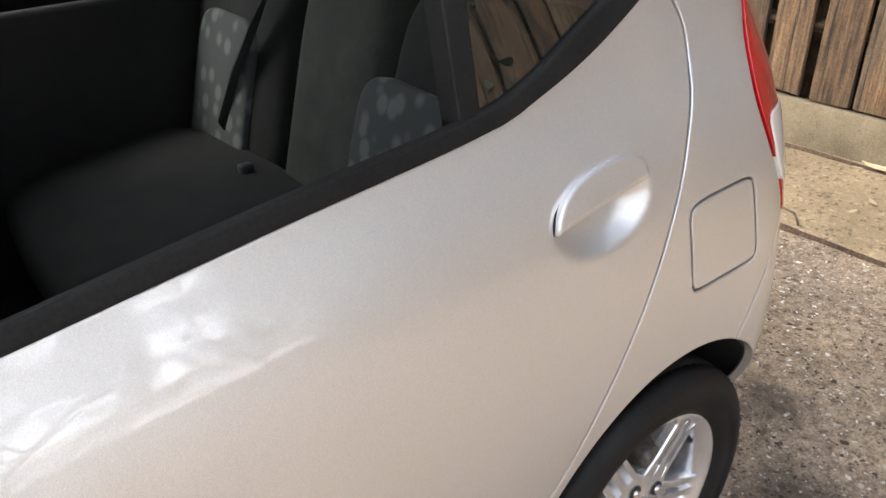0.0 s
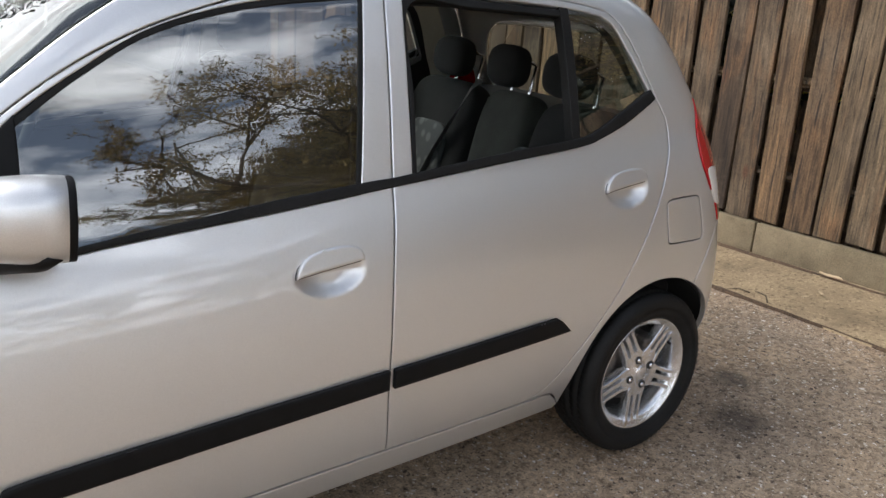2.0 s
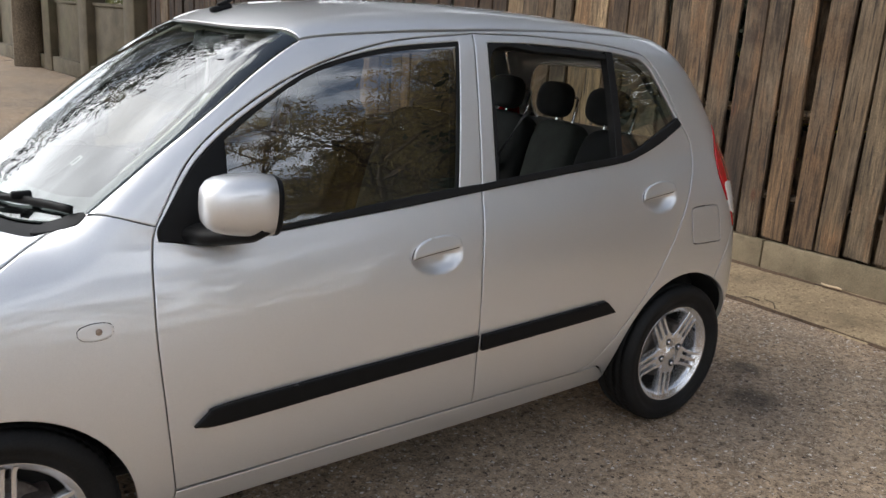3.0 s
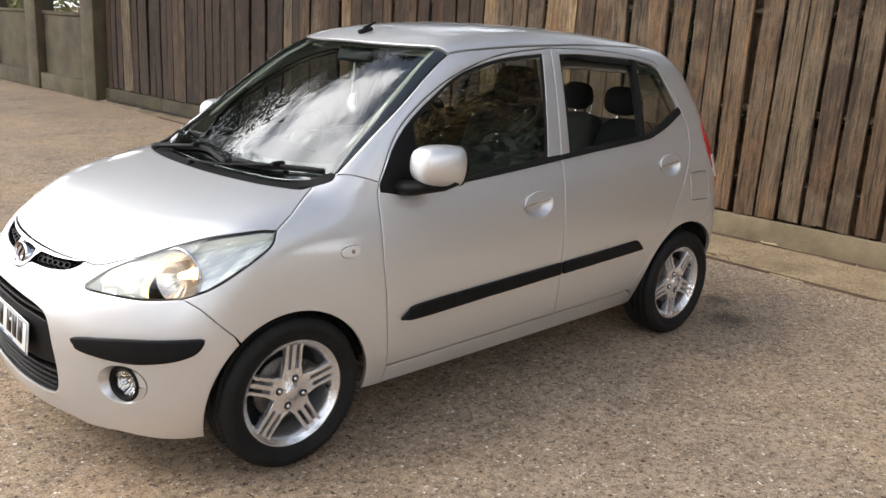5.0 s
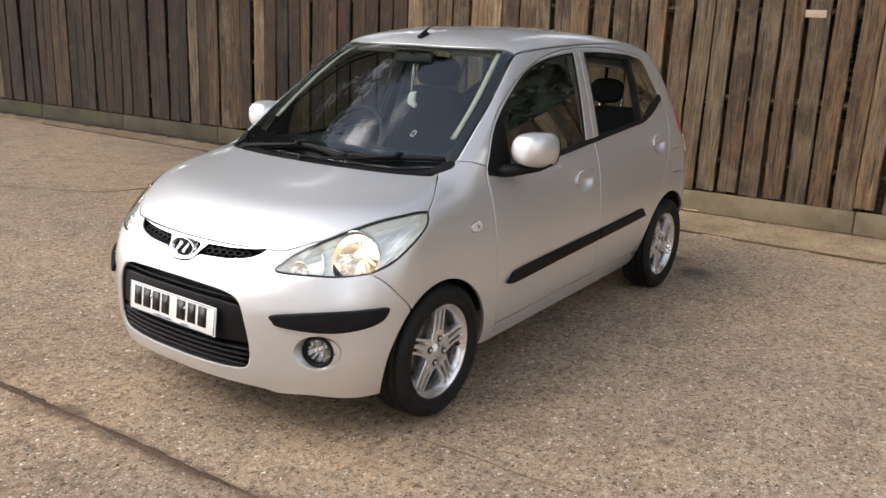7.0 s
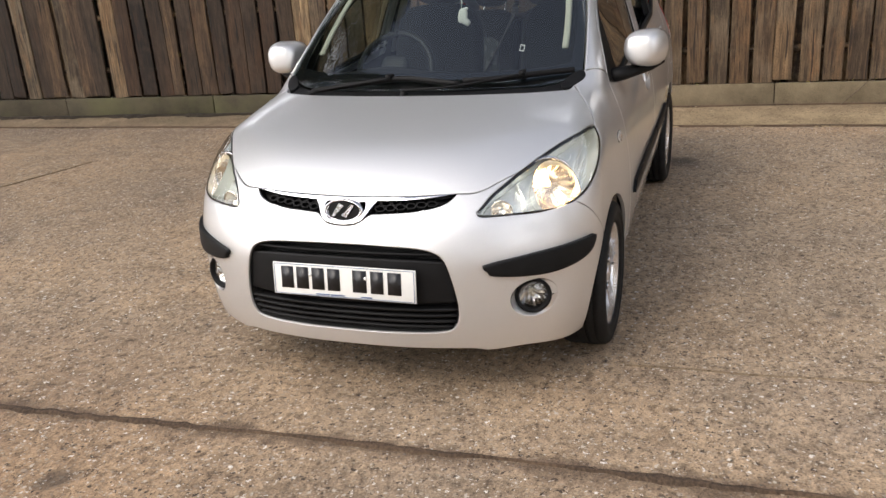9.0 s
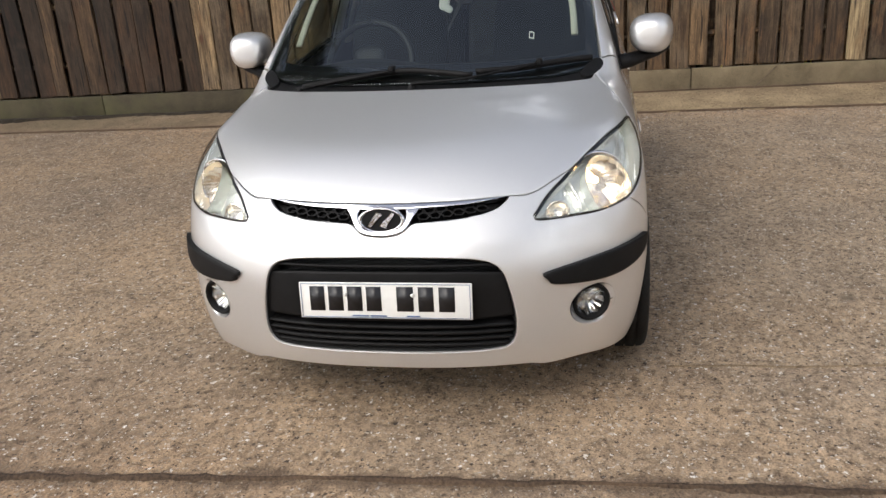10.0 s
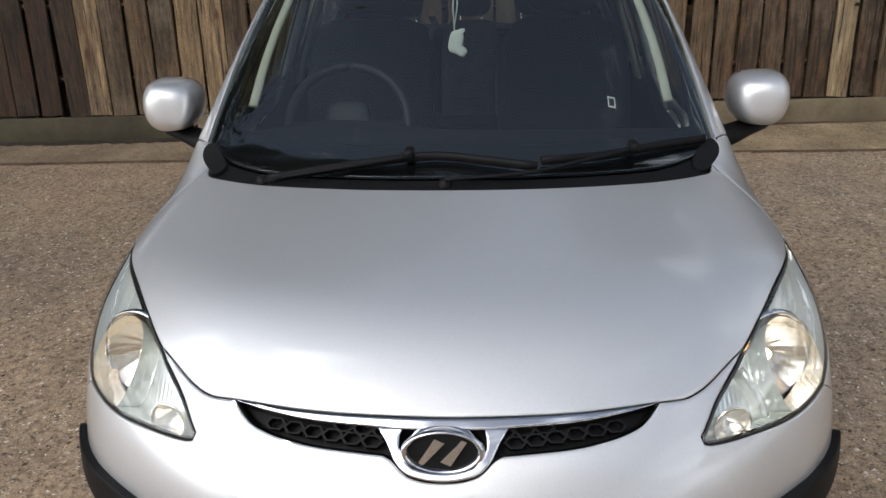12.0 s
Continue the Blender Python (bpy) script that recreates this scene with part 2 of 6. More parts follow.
    # dirt spread on both sides of the long joint
    xyz, run, off, spread = add(m, "ShaderNodeSeparateXYZ"), add(m, "ShaderNodeMath"), add(m, "ShaderNodeMath"), add(m, "ShaderNodeMath")
    wire(m, c, 0, xyz, 0)
    run.operation, off.operation, spread.operation = "MULTIPLY_ADD", "ABSOLUTE", "MULTIPLY_ADD"
    wire(m, xyz, "Y", run, 0)
    run.inputs[1].default_value = .05
    shift = add(m, "ShaderNodeMath")
    shift.inputs[1].default_value = .945
    wire(m, xyz, "X", shift, 0)
    wire(m, shift, 0, run, 2)
    wire(m, run, 0, off, 0)
    wire(m, st, "Fac", spread, 0)
    spread.inputs[1].default_value = .22
    wire(m, off, 0, spread, 2)
    soil = add(m, "ShaderNodeMapRange")
    for k, v in (("From Min", .125), ("From Max", .175), ("To Min", .80), ("To Max", 0.0)):
        soil.inputs[k].default_value = v
    wire(m, spread, 0, soil, 0)
    base = mix_colors(m, (soil, 0), (base, 0), (mix_colors(m, 1.0, (gr, 0), (.105, .070, .045), "MULTIPLY"), 0))
    wire(m, base, 0, bsdf(m), "Base Color")
    h = add(m, "ShaderNodeMath")
    h.operation = "ADD"
    wire(m, rise, 0, h, 0)
    wire(m, grain, "Fac", h, 1)
    bump(m, h, 0, .5, .004)
    return m


def concrete_material(name, lo, hi, green=.0, grit=False):
    m = material(name, lo, .9)
    c = coords(m)
    a, b = noise_tex(m, c, 2.2, 8, .65), noise_tex(m, c, 160, 3)
    r = ramp(m, [(.32, lo), (.66, hi)])
    wire(m, a, "Fac", r, 0)
    g = ramp(m, [(.3, (.72, .72, .72)), (.7, (1.15, 1.15, 1.15))])
    wire(m, b, "Fac", g, 0)
    base = mix_colors(m, 1.0, (r, 0), (g, 0), "MULTIPLY")
    if green:
        gn = ramp(m, [(.5, (0, 0, 0)), (.7, (green, green, green))])
        gt = noise_tex(m, c, 1.3, 5, .6)
        wire(m, gt, "Fac", gn, 0)
        base = mix_colors(m, (gn, 0), (base, 0), (.085, .080, .035))
    if grit:
        v = add(m, "ShaderNodeTexVoronoi", Scale=75.)
        wire(m, c, 0, v, "Vector")
        sc = add(m, "ShaderNodeSeparateColor")
        wire(m, v, "Color", sc, 0)
        sp = ramp(m, [(.04, (.55, .53, .50)), (.13, (.93, .93, .93)), (.90, (1.03, 1.03, 1.03)), (.98, (1.3, 1.3, 1.3))])
        wire(m, sc, 0, sp, 0)
        base = mix_colors(m, 1.0, (base, 0), (sp, 0), "MULTIPLY")
        dirt = ramp(m, [(.55, (0, 0, 0)), (.74, (.55, .55, .55))])
        dn = noise_tex(m, c, 5.5, 8, .7)
        wire(m, dn, "Fac", dirt, 0)
        base = mix_colors(m, (dirt, 0), (base, 0), (.10, .072, .042))
    wire(m, base, 0, bsdf(m), "Base Color")
    bump(m, b, "Fac", .5, .003)
    return m


def wood_material(name, gain):
    """Rough-sawn weathered boards, each with its own tone."""
    m = material(name, (.15, .1, .065), .85)
    info = m.node_tree.nodes.new("ShaderNodeObjectInfo")
    tc = m.node_tree.nodes.new("ShaderNodeTexCoord")
    off = add(m, "ShaderNodeVectorMath")
    off.operation = "MULTIPLY_ADD"
    comb = add(m, "ShaderNodeCombineXYZ")
    for k in (0, 1, 2):
        wire(m, info, "Random", comb, k)
    wire(m, comb, 0, off, 0)
    off.inputs[1].default_value = (37, 53, 91)
    wire(m, tc, "Object", off, 2)
    mp = m.node_tree.nodes.new("ShaderNodeMapping")
    mp.inputs["Scale"].default_value = (1, 1, .075)
    wire(m, off, 0, mp, 0)
    grain = noise_tex(m, mp, 85, 6, .65)
    broad = noise_tex(m, mp, 24, 5, .6)
    blot = noise_tex(m, off, 2.6, 5, .6)
    tone = ramp(m, [(.0, (0.035, 0.025, 0.017)), (.2, (0.059, 0.044, 0.029)), (.38, (0.076, 0.062, 0.044)), (.55, (0.088, 0.062, 0.037)), (.68, (0.101, 0.086, 0.061)), (.80, (0.118, 0.077, 0.041)), (.90, (0.160, 0.126, 0.082)), (1., (0.235, 0.195, 0.130))])
    wire(m, info, "Random", tone, 0)
    gr = ramp(m, [(.30, (.32, .29, .26)), (.45, (.90, .87, .83)), (.66, (1.45, 1.41, 1.34))])
    wire(m, grain, "Fac", gr, 0)
    base = mix_colors(m, 1.0, (tone, 0), (gr, 0), "MULTIPLY")
    br = ramp(m, [(.32, (.40, .36, .33)), (.5, (1.00, .97, .93)), (.66, (1.60, 1.54, 1.45))])
    wire(m, broad, "Fac", br, 0)
    base = mix_colors(m, 1.0, (base, 0), (br, 0), "MULTIPLY")
    bl = ramp(m, [(.48, (0, 0, 0)), (.66, (.75, .75, .75))])
    wire(m, blot, "Fac", bl, 0)
    grey = mix_colors(m, 1.0, (gr, 0), (.145, .122, .090), "MULTIPLY")
    base = mix_colors(m, (bl, 0), (base, 0), (grey, 0))
    mp3 = m.node_tree.nodes.new("ShaderNodeMapping")
    mp3.inputs["Scale"].default_value = (1, 1, .3)
    mp3.inputs["Location"].default_value = (11, 5, 3)
    wire(m, off, 0, mp3, 0)
    rust = noise_tex(m, mp3, 5.5, 5, .65)
    orr = ramp(m, [(.54, (0, 0, 0)), (.70, (.8, .8, .8))])
    wire(m, rust, "Fac", orr, 0)
    warm = mix_colors(m, 1.0, (gr, 0), (.165, .100, .050), "MULTIPLY")
    base = mix_colors(m, (orr, 0), (base, 0), (warm, 0))
    # knots
    kv = add(m, "ShaderNodeTexVoronoi", Scale=4.2)
    mp2 = m.node_tree.nodes.new("ShaderNodeMapping")
    mp2.inputs["Scale"].default_value = (1, 1, .45)
    wire(m, off, 0, mp2, 0)
    wire(m, mp2, 0, kv, "Vector")
    kr = ramp(m, [(.045, (.85, .85, .85)), (.11, (0, 0, 0))])
    wire(m, kv, "Distance", kr, 0)
    base = mix_colors(m, (kr, 0), (base, 0), (.085, .040, .020))
    # open cracks along the grain, and fine dirt
    mp4 = m.node_tree.nodes.new("ShaderNodeMapping")
    mp4.inputs["Scale"].default_value = (1, 1, .05)
    mp4.inputs["Location"].default_value = (3, 17, 8)
    wire(m, off, 0, mp4, 0)
    crack = noise_tex(m, mp4, 40, 2, .5)
    cr = ramp(m, [(.315, (.9, .9, .9)), (.355, (0, 0, 0))])
    wire(m, crack, "Fac", cr, 0)
    base = mix_colors(m, (cr, 0), (base, 0), (.018, .013, .010))
    speck = noise_tex(m, off, 120, 4, .7)
    sk = ramp(m, [(.30, tuple(.60 * g for g in gain)), (.5, gain), (.70, tuple(1.27 * g for g in gain))])
    wire(m, speck, "Fac", sk, 0)
    base = mix_colors(m, 1.0, (base, 0), (sk, 0), "MULTIPLY")
    wire(m, base, 0, bsdf(m), "Base Color")
    bump(m, grain, "Fac", .7, .004)
    return m


ground_mat = ground_material()
apron_mat = concrete_material("sandy_concrete", (.20, .145, .085), (.40, .300, .180), .0, True)
board_mat = concrete_material("gravel_board_concrete", (.034, .028, .015), (.078, .063, .038), .9)
soil_mat = grained("damp_soil", (.030, .022, .014), 1.0, 60, .5, .8, dist=.01)
clean_board_mat = concrete_material("sandy_gravel_board", (.125, .098, .058), (.255, .200, .125), .4)
wall_mat = concrete_material("old_wall_concrete", (.060, .048, .029), (.125, .100, .062), .5)
foot_mat = concrete_material("dirty_concrete", (.15, .108, .066), (.30, .222, .142), .35, True)
dirt_mat = grained("joint_dirt", (.085, .055, .034), 1.0, 90, .6, .8, dist=.01)
wood_mat = wood_material("weathered_wood", (.92, .82, .73))
# far boards: a browner batch, with that end's shade put into the colour
dark_wood_mat = wood_material("shade_dark_wood", (.32, .25, .21))
pale_wood_mat = wood_material("pale_grey_wood", (1.0, .96, .90))
stone_mat = material("pebbles", (.4, .35, .28), .8)
isl = stone_mat.node_tree.nodes.new("ShaderNodeNewGeometry")
sr = ramp(stone_mat, [(.0, (.05, .04, .03)), (.3, (.13, .10, .075)), (.55, (.30, .24, .17)), (.85, (.40, .34, .26)), (1., (.50, .45, .38))])
wire(stone_mat, isl, "Random Per Island", sr, 0)
wire(stone_mat, sr, 0, bsdf(stone_mat), "Base Color")
bark = grained("bark", (.130, .098, .064), .9, 30, .5, .8, dist=.02)
leaf_mats = []
# the last leaf colour is brightened to stand in for sunlight on it
for nm, lo, hi in (("bare_twig_buds", (.16, .115, .04), (.38, .28, .10)), ("spring_leaf", (.05, .075, .02), (.22, .20, .05)), ("dry_hedge", (.20, .14, .045), (.46, .33, .12)), ("dark_needles", (.010, .016, .008), (.03, .04, .018)), ("painted_sun_leaf", (.50, .43, .04), (.82, .72, .12))):
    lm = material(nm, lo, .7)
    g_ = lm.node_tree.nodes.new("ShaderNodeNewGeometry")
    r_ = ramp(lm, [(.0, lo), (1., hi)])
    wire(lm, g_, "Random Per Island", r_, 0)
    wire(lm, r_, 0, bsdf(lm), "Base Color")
    leaf_mats.append(lm)
dead_leaf_mat = grained("dead_leaf", (.42, .32, .20), .8, 120, .3, .3)

# ---- car body surface: one smooth form, from which every panel is cut ----
def spline(xs, ys):
    """Natural cubic through (xs, ys), straight on beyond the ends."""
    xs, ys = np.array(xs, float), np.array(ys, float)
    n, h = len(xs), np.diff(xs)
    a, b = np.zeros((n, n)), np.zeros(n)
    a[0, 0] = a[-1, -1] = 1
    for i in range(1, n - 1):
        a[i, i - 1:i + 2] = h[i - 1], 2 * (h[i - 1] + h[i]), h[i]
        b[i] = 6 * ((ys[i + 1] - ys[i]) / h[i] - (ys[i] - ys[i - 1]) / h[i - 1])
    m = np.linalg.solve(a, b)
    s0 = (ys[1] - ys[0]) / h[0] - h[0] * m[1] / 6
    s1 = (ys[-1] - ys[-2]) / h[-1] + h[-1] * m[-2] / 6

    def at(x):
        x = np.asarray(x, float)
        i = np.clip(np.searchsorted(xs, x) - 1, 0, n - 2)
        u, v, k = xs[i + 1] - x, x - xs[i], h[i]
        y = (m[i] * u ** 3 + m[i + 1] * v ** 3) / (6 * k) + (ys[i] / k - m[i] * k / 6) * u + (ys[i + 1] / k - m[i + 1] * k / 6) * v
        return np.where(x < xs[0], ys[0] + s0 * (x - xs[0]), np.where(x > xs[-1], ys[-1] + s1 * (x - xs[-1]), y))
    return at


def smax(a, b, k):
    h = np.maximum(k - np.abs(a - b), 0) / k
    return np.maximum(a, b) + h * h * k / 4


def smin(a, b, k):
    return -smax(-a, -b, k)


# half width against the depth under the belt line, and its taper along the car
side_of_depth = spline([-.55, -.40, -.25, -.12, -.06, -.03, 0, .05, .12, .2, .33, .45, .55, .65, .72, .8, .9],
                       [.512, .5737, .6296, .6734, .6922, .7013, .710, .732, .760, .780, .796, .800, .796, .783, .764, .728, .67])
taper = spline([-.6, -.3, 0, .3, .8, 1.4, 1.9, 2.2, 2.5, 2.8], [.068, .020, .009, .001, .003, .007, .014, .022, .026, .026])
hood_mid = spline([-.70, -.6, -.5, -.3, -.1, .1, .3], [.66, .725, .790, .876, .932, .980, 1.02])
screen_mid = spline([0, .1, .4, .75, .9], [.91, .985, 1.215, 1.462, 1.56])
roof_mid = spline([.5, .75, .832, 1.1, 1.5, 2.0, 2.4, 2.7], [1.39, 1.463, 1.487, 1.534, 1.555, 1.542, 1.500, 1.44])
nose = spline([.1, .2, .3, .42, .52, .6, .68, .78, .9], [-.62, -.675, -.70, -.708, -.705, -.683, -.642, -.56, -.44])
tail = spline([.1, .25, .4, .55, .75, .95, 1.1, 1.3, 1.45, 1.6], [2.78, 2.83, 2.85, 2.845, 2.82, 2.775, 2.72, 2.605, 2.51, 2.40])


def body(x, y, z):
    """Negative inside the car's outer skin, about metres from it."""
    y = np.abs(y)
    belt = .933 + .068 * (x - .38)
    u = np.clip((.42 - x) / .6, 0, 1)
    side = y - (side_of_depth(belt + .045 * u * u * (3 - 2 * u) - z) - taper(x))
    hood = hood_mid(x) - .06 * y ** 2 - .15 * y ** 4
    screen = screen_mid(x - .30 * y ** 2) - .02 * y ** 2
    roof = roof_mid(x) - .10 * y ** 2 - .25 * y ** 4
    top = (z - smax(hood, smin(screen, roof, .05), .03)) * .88
    front = (nose(z) + .64 * y ** 2.6 - x) * .9
    rear = (x - tail(z) + .26 * y ** 3) * .9
    f = smax(side, top, .08)
    f = smax(f, front, .11)
    return smax(f, rear, .12)


def normals(p):
    e = .002
    g = np.stack([body(*(p + e * np.eye(3)[i]).T) - body(*(p - e * np.eye(3)[i]).T) for i in range(3)], 1)
    return g / np.linalg.norm(g, axis=1, keepdims=True)


def first_hit(o, d, reach=2.2, steps=56):
    """Where rays from o along d first meet the skin."""
    o, d = np.atleast_2d(o), np.atleast_2d(d)
    lo, hi = np.zeros(len(o)), np.full(len(o), reach)
    found = np.zeros(len(o), bool)
    for k in range(1, steps + 1):
        t = reach * k / steps
        inside = body(*(o + d * t).T) < 0
        fresh = inside & ~found
        lo[fresh], hi[fresh] = t - reach / steps, t
        found |= inside
    for _ in range(18):
        mid = (lo + hi) / 2
        inside = body(*(o + d * mid[:, None]).T) < 0
        hi, lo = np.where(inside, mid, hi), np.where(inside, lo, mid)
    return o + d * hi[:, None]


FRONT_C, REAR_C, ARC = .35, 2.0, .9


def on_side(uv):
    o = np.stack([uv[:, 0], np.full(len(uv), -1.2), uv[:, 1]], 1)
    return first_hit(o, np.tile([0, 1., 0], (len(o), 1)))


def on_top(uv):
    o = np.stack([uv[:, 0], uv[:, 1], np.full(len(uv), 2.0)], 1)
    return first_hit(o, np.tile([0, 0, -1.], (len(o), 1)))


def on_front(uv):
    a = uv[:, 0] / ARC
    w = np.stack([-np.cos(a), -np.sin(a), 0 * a], 1)
    return first_hit(np.stack([0 * a + FRONT_C, 0 * a, uv[:, 1]], 1) + 1.8 * w, -w)


def on_rear(uv):
    a = uv[:, 0] / ARC
    w = np.stack([np.cos(a), -np.sin(a), 0 * a], 1)
    return first_hit(np.stack([0 * a + REAR_C, 0 * a, uv[:, 1]], 1) + 1.8 * w, -w)


def uv_side(p):
    return p[:, [0, 2]]


def uv_top(p):
    return p[:, :2]


def uv_front(p):
    return np.stack([ARC * np.arctan2(-p[:, 1], FRONT_C - p[:, 0]), p[:, 2]], 1)


def uv_rear(p):
    return np.stack([ARC * np.arctan2(-p[:, 1], p[:, 0] - REAR_C), p[:, 2]], 1)

# ---- panel cutter ----
def part(name, bm, mat, parent, label=""):
    """One mesh object from a bmesh, under a thing or a part."""
    me = bpy.data.meshes.new(name)
    bm.to_mesh(me)
    bm.free()
    me.materials.append(mat)
    ob = new(name, me)
    ob.parent = parent
    return tagged(ob, label)


def resample(pts, step):
    pts = np.asarray(pts, float)
    d = np.r_[0, np.cumsum(np.linalg.norm(np.diff(pts, axis=0), axis=1))]
    n = max(2, int(math.ceil(d[-1] / step)) + 1)
    s = np.linspace(0, d[-1], n)
    return np.stack([np.interp(s, d, pts[:, i]) for i in range(pts.shape[1])], 1)


def smooth(pts, step=.012):
    """A soft line through the points (Catmull-Rom), evenly sampled."""
    p = np.asarray(pts, float)
    if len(p) == 2:
        return resample(p, step)
    q = np.vstack([2 * p[0] - p[1], p, 2 * p[-1] - p[-2]])
    out = []
    for i in range(1, len(q) - 2):
        t = np.linspace(0, 1, 14, endpoint=False)[:, None]
        a, b, c, d = q[i - 1], q[i], q[i + 1], q[i + 2]
        out.append(.5 * (2 * b + (c - a) * t + (2 * a - 5 * b + 4 * c - d) * t ** 2 + (3 * b - a - 3 * c + d) * t ** 3))
    return resample(np.vstack(out + [p[-1:]]), step)


def loop(*segs):
    """A closed outline from open soft lines laid end to end; corners where they meet."""
    out = [np.asarray(s, float)[:-1] if np.linalg.norm(np.asarray(s)[-1] - np.asarray(segs[(i + 1) % len(segs)])[0]) < .004 else np.asarray(s, float) for i, s in enumerate(segs)]
    p = np.vstack(out)
    area = np.sum(p[:, 0] * np.roll(p[:, 1], -1) - p[:, 1] * np.roll(p[:, 0], -1))
    return p if area > 0 else p[::-1].copy()


def ring(pts, step=.012):
    """A closed soft outline through the points."""
    p = np.asarray(pts, float)
    q = np.vstack([p[-2:], p, p[:3]])
    s = smooth(q, step)
    i = np.argmin(np.linalg.norm(s - p[0], axis=1)[:len(s) // 2])
    j = len(s) // 2 + np.argmin(np.linalg.norm(s - p[0], axis=1)[len(s) // 2:])
    return loop(s[i:j + 1])


def inset(p, d):
    t = np.roll(p, -1, 0) - np.roll(p, 1, 0)
    t /= np.linalg.norm(t, axis=1, keepdims=True) + 1e-9
    return p + d * np.stack([-t[:, 1], t[:, 0]], 1)


def within(q, poly):
    x, y = q[:, 0:1], q[:, 1:2]
    a, b = poly, np.roll(poly, -1, 0)
    cross = ((a[:, 1] > y) != (b[:, 1] > y)) & (x < (b[:, 0] - a[:, 0]) * (y - a[:, 1]) / (b[:, 1] - a[:, 1] + 1e-12) + a[:, 0])
    return cross.sum(1) % 2 == 1


def rim_distance(q, poly):
    d = np.full(len(q), 9.)
    for k in range(len(poly)):
        d = np.minimum(d, np.linalg.norm(q - poly[k], axis=1))
    return d


CUT = {}


def panel(name, chart, outline, mat, parent, label="", holes=(), gap=.002, lift=0., depth=.014, step=.03, edge=.004, mirror=False, swell=None, fine=None):
    """A sheet of the skin inside the outline (in the chart's plane), with a rolled edge turned inwards. mirror: on the car's other flank."""
    key = (id(chart), outline.tobytes(), tuple(h.tobytes() for h in holes), gap, lift, depth, step, edge, id(swell), fine)
    if key not in CUT:
        CUT[key] = cut(chart, outline, holes, gap, lift, depth, step, edge, swell, fine)
    v, nn, allf = CUT[key]
    if mirror:
        v, nn, allf = v * [1, -1, 1], nn * [1, -1, 1], [t[::-1] for t in allf]
    me = bpy.data.meshes.new(name)
    me.from_pydata(v.tolist(), [], allf)
    me.materials.append(mat)
    me.shade_smooth()
    me.normals_split_custom_set_from_vertices(nn.tolist())
    ob = new(name, me)
    ob.parent = parent
    return tagged(ob, label)


def cut(chart, outline, holes, gap, lift, depth, step, edge, swell, fine):
    """The points, normals and faces of a panel."""
    loops = [inset(outline, gap)] + [inset(h, -gap) for h in holes]
    signs = [1] + [-1] * len(holes)
    inner = [inset(l, s * edge) for l, s in zip(loops, signs)]
    lo, hi = outline.min(0), outline.max(0)
    gx, gy = np.meshgrid(np.arange(lo[0] + .004, hi[0], step), np.arange(lo[1] + .004, hi[1], step))
    grid = np.stack([gx.ravel(), gy.ravel()], 1)
    if fine is not None:
        fx, fy = np.meshgrid(np.arange(fine[0] - fine[2], fine[0] + fine[2], .007), np.arange(fine[1] - fine[3], fine[1] + fine[3], .007))
        grid = grid[~((abs(grid[:, 0] - fine[0]) < fine[2]) & (abs(grid[:, 1] - fine[1]) < fine[3]))]
        grid = np.vstack([grid, np.stack([fx.ravel(), fy.ravel()], 1)])
    keep = within(grid, inner[0]) & (rim_distance(grid, inner[0]) > step * .45)
    for h in inner[1:]:
        keep &= ~within(grid, h) & (rim_distance(grid, h) > step * .45)
    grid = grid[keep]
    verts, edges, rims = [], [], []
    for l in loops + inner:
        n = len(verts)
        verts += list(map(tuple, l))
        edges += [(n + i, n + (i + 1) % len(l)) for i in range(len(l))]
        rims.append((n, len(l)))
    verts += list(map(tuple, grid))
    vv, _, ff, _, _, _ = mathutils.geometry.delaunay_2d_cdt([Vector(v) for v in verts], edges, [], 0, 1e-6)
    uv = np.array([tuple(v) for v in vv])
    f = np.array([t for t in ff if len(t) == 3])
    c = uv[f].mean(1)
    ok = within(c, loops[0])
    for h in loops[1:]:
        ok &= ~within(c, h)
    f = f[ok]
    p = chart(uv)
    n = normals(p)
    up = np.full(len(p), lift)
    if swell is not None:
        up = up + swell(uv)
        e = .003
        su = (swell(uv + [e, 0]) - swell(uv - [e, 0])) / (2 * e)
        sv = (swell(uv + [0, e]) - swell(uv - [0, e])) / (2 * e)
        moved = n - np.stack([su, 0 * su, sv], 1)
        moved /= np.linalg.norm(moved, axis=1, keepdims=True)
    p = p + n * up[:, None]
    if swell is not None:
        n = moved
    # flange
    allv, alln, allf = [p], [n], [tuple(t) for t in f]
    base = len(p)
    lookup = {}
    for i, q in enumerate(uv):
        lookup.setdefault((round(q[0], 5), round(q[1], 5)), i)
    for l, s in zip(loops, signs):
        idx = [lookup.get((round(q[0], 5), round(q[1], 5))) for q in l]
        idx = [i for i in idx if i is not None]
        if len(idx) < 3:
            continue
        r, rn = p[idx], n[idx]
        t = np.roll(r, -1, 0) - np.roll(r, 1, 0)
        out = np.cross(t, rn)
        out /= np.linalg.norm(out, axis=1, keepdims=True) + 1e-9
        mid = r.mean(0)
        if s > 0 and np.sum((r - mid) * out) < 0 or s < 0 and np.sum((r - mid) * out) > 0:
            out = -out
        allv[0][idx] -= rn * .0016
        alln[0][idx] = (rn * .8 + out * .6)
        r = allv[0][idx]
        k = len(idx)
        allv += [r, r - rn * depth]
        alln += [out, out]
        allf += [(base + i, base + (i + 1) % k, base + k + (i + 1) % k, base + k + i) for i in range(k)]
        base += 2 * k
    v, nn = np.vstack(allv), np.vstack(alln)
    # turn every face to its normals
    tri = np.array([t[:3] for t in allf])
    fn = np.cross(v[tri[:, 1]] - v[tri[:, 0]], v[tri[:, 2]] - v[tri[:, 0]])
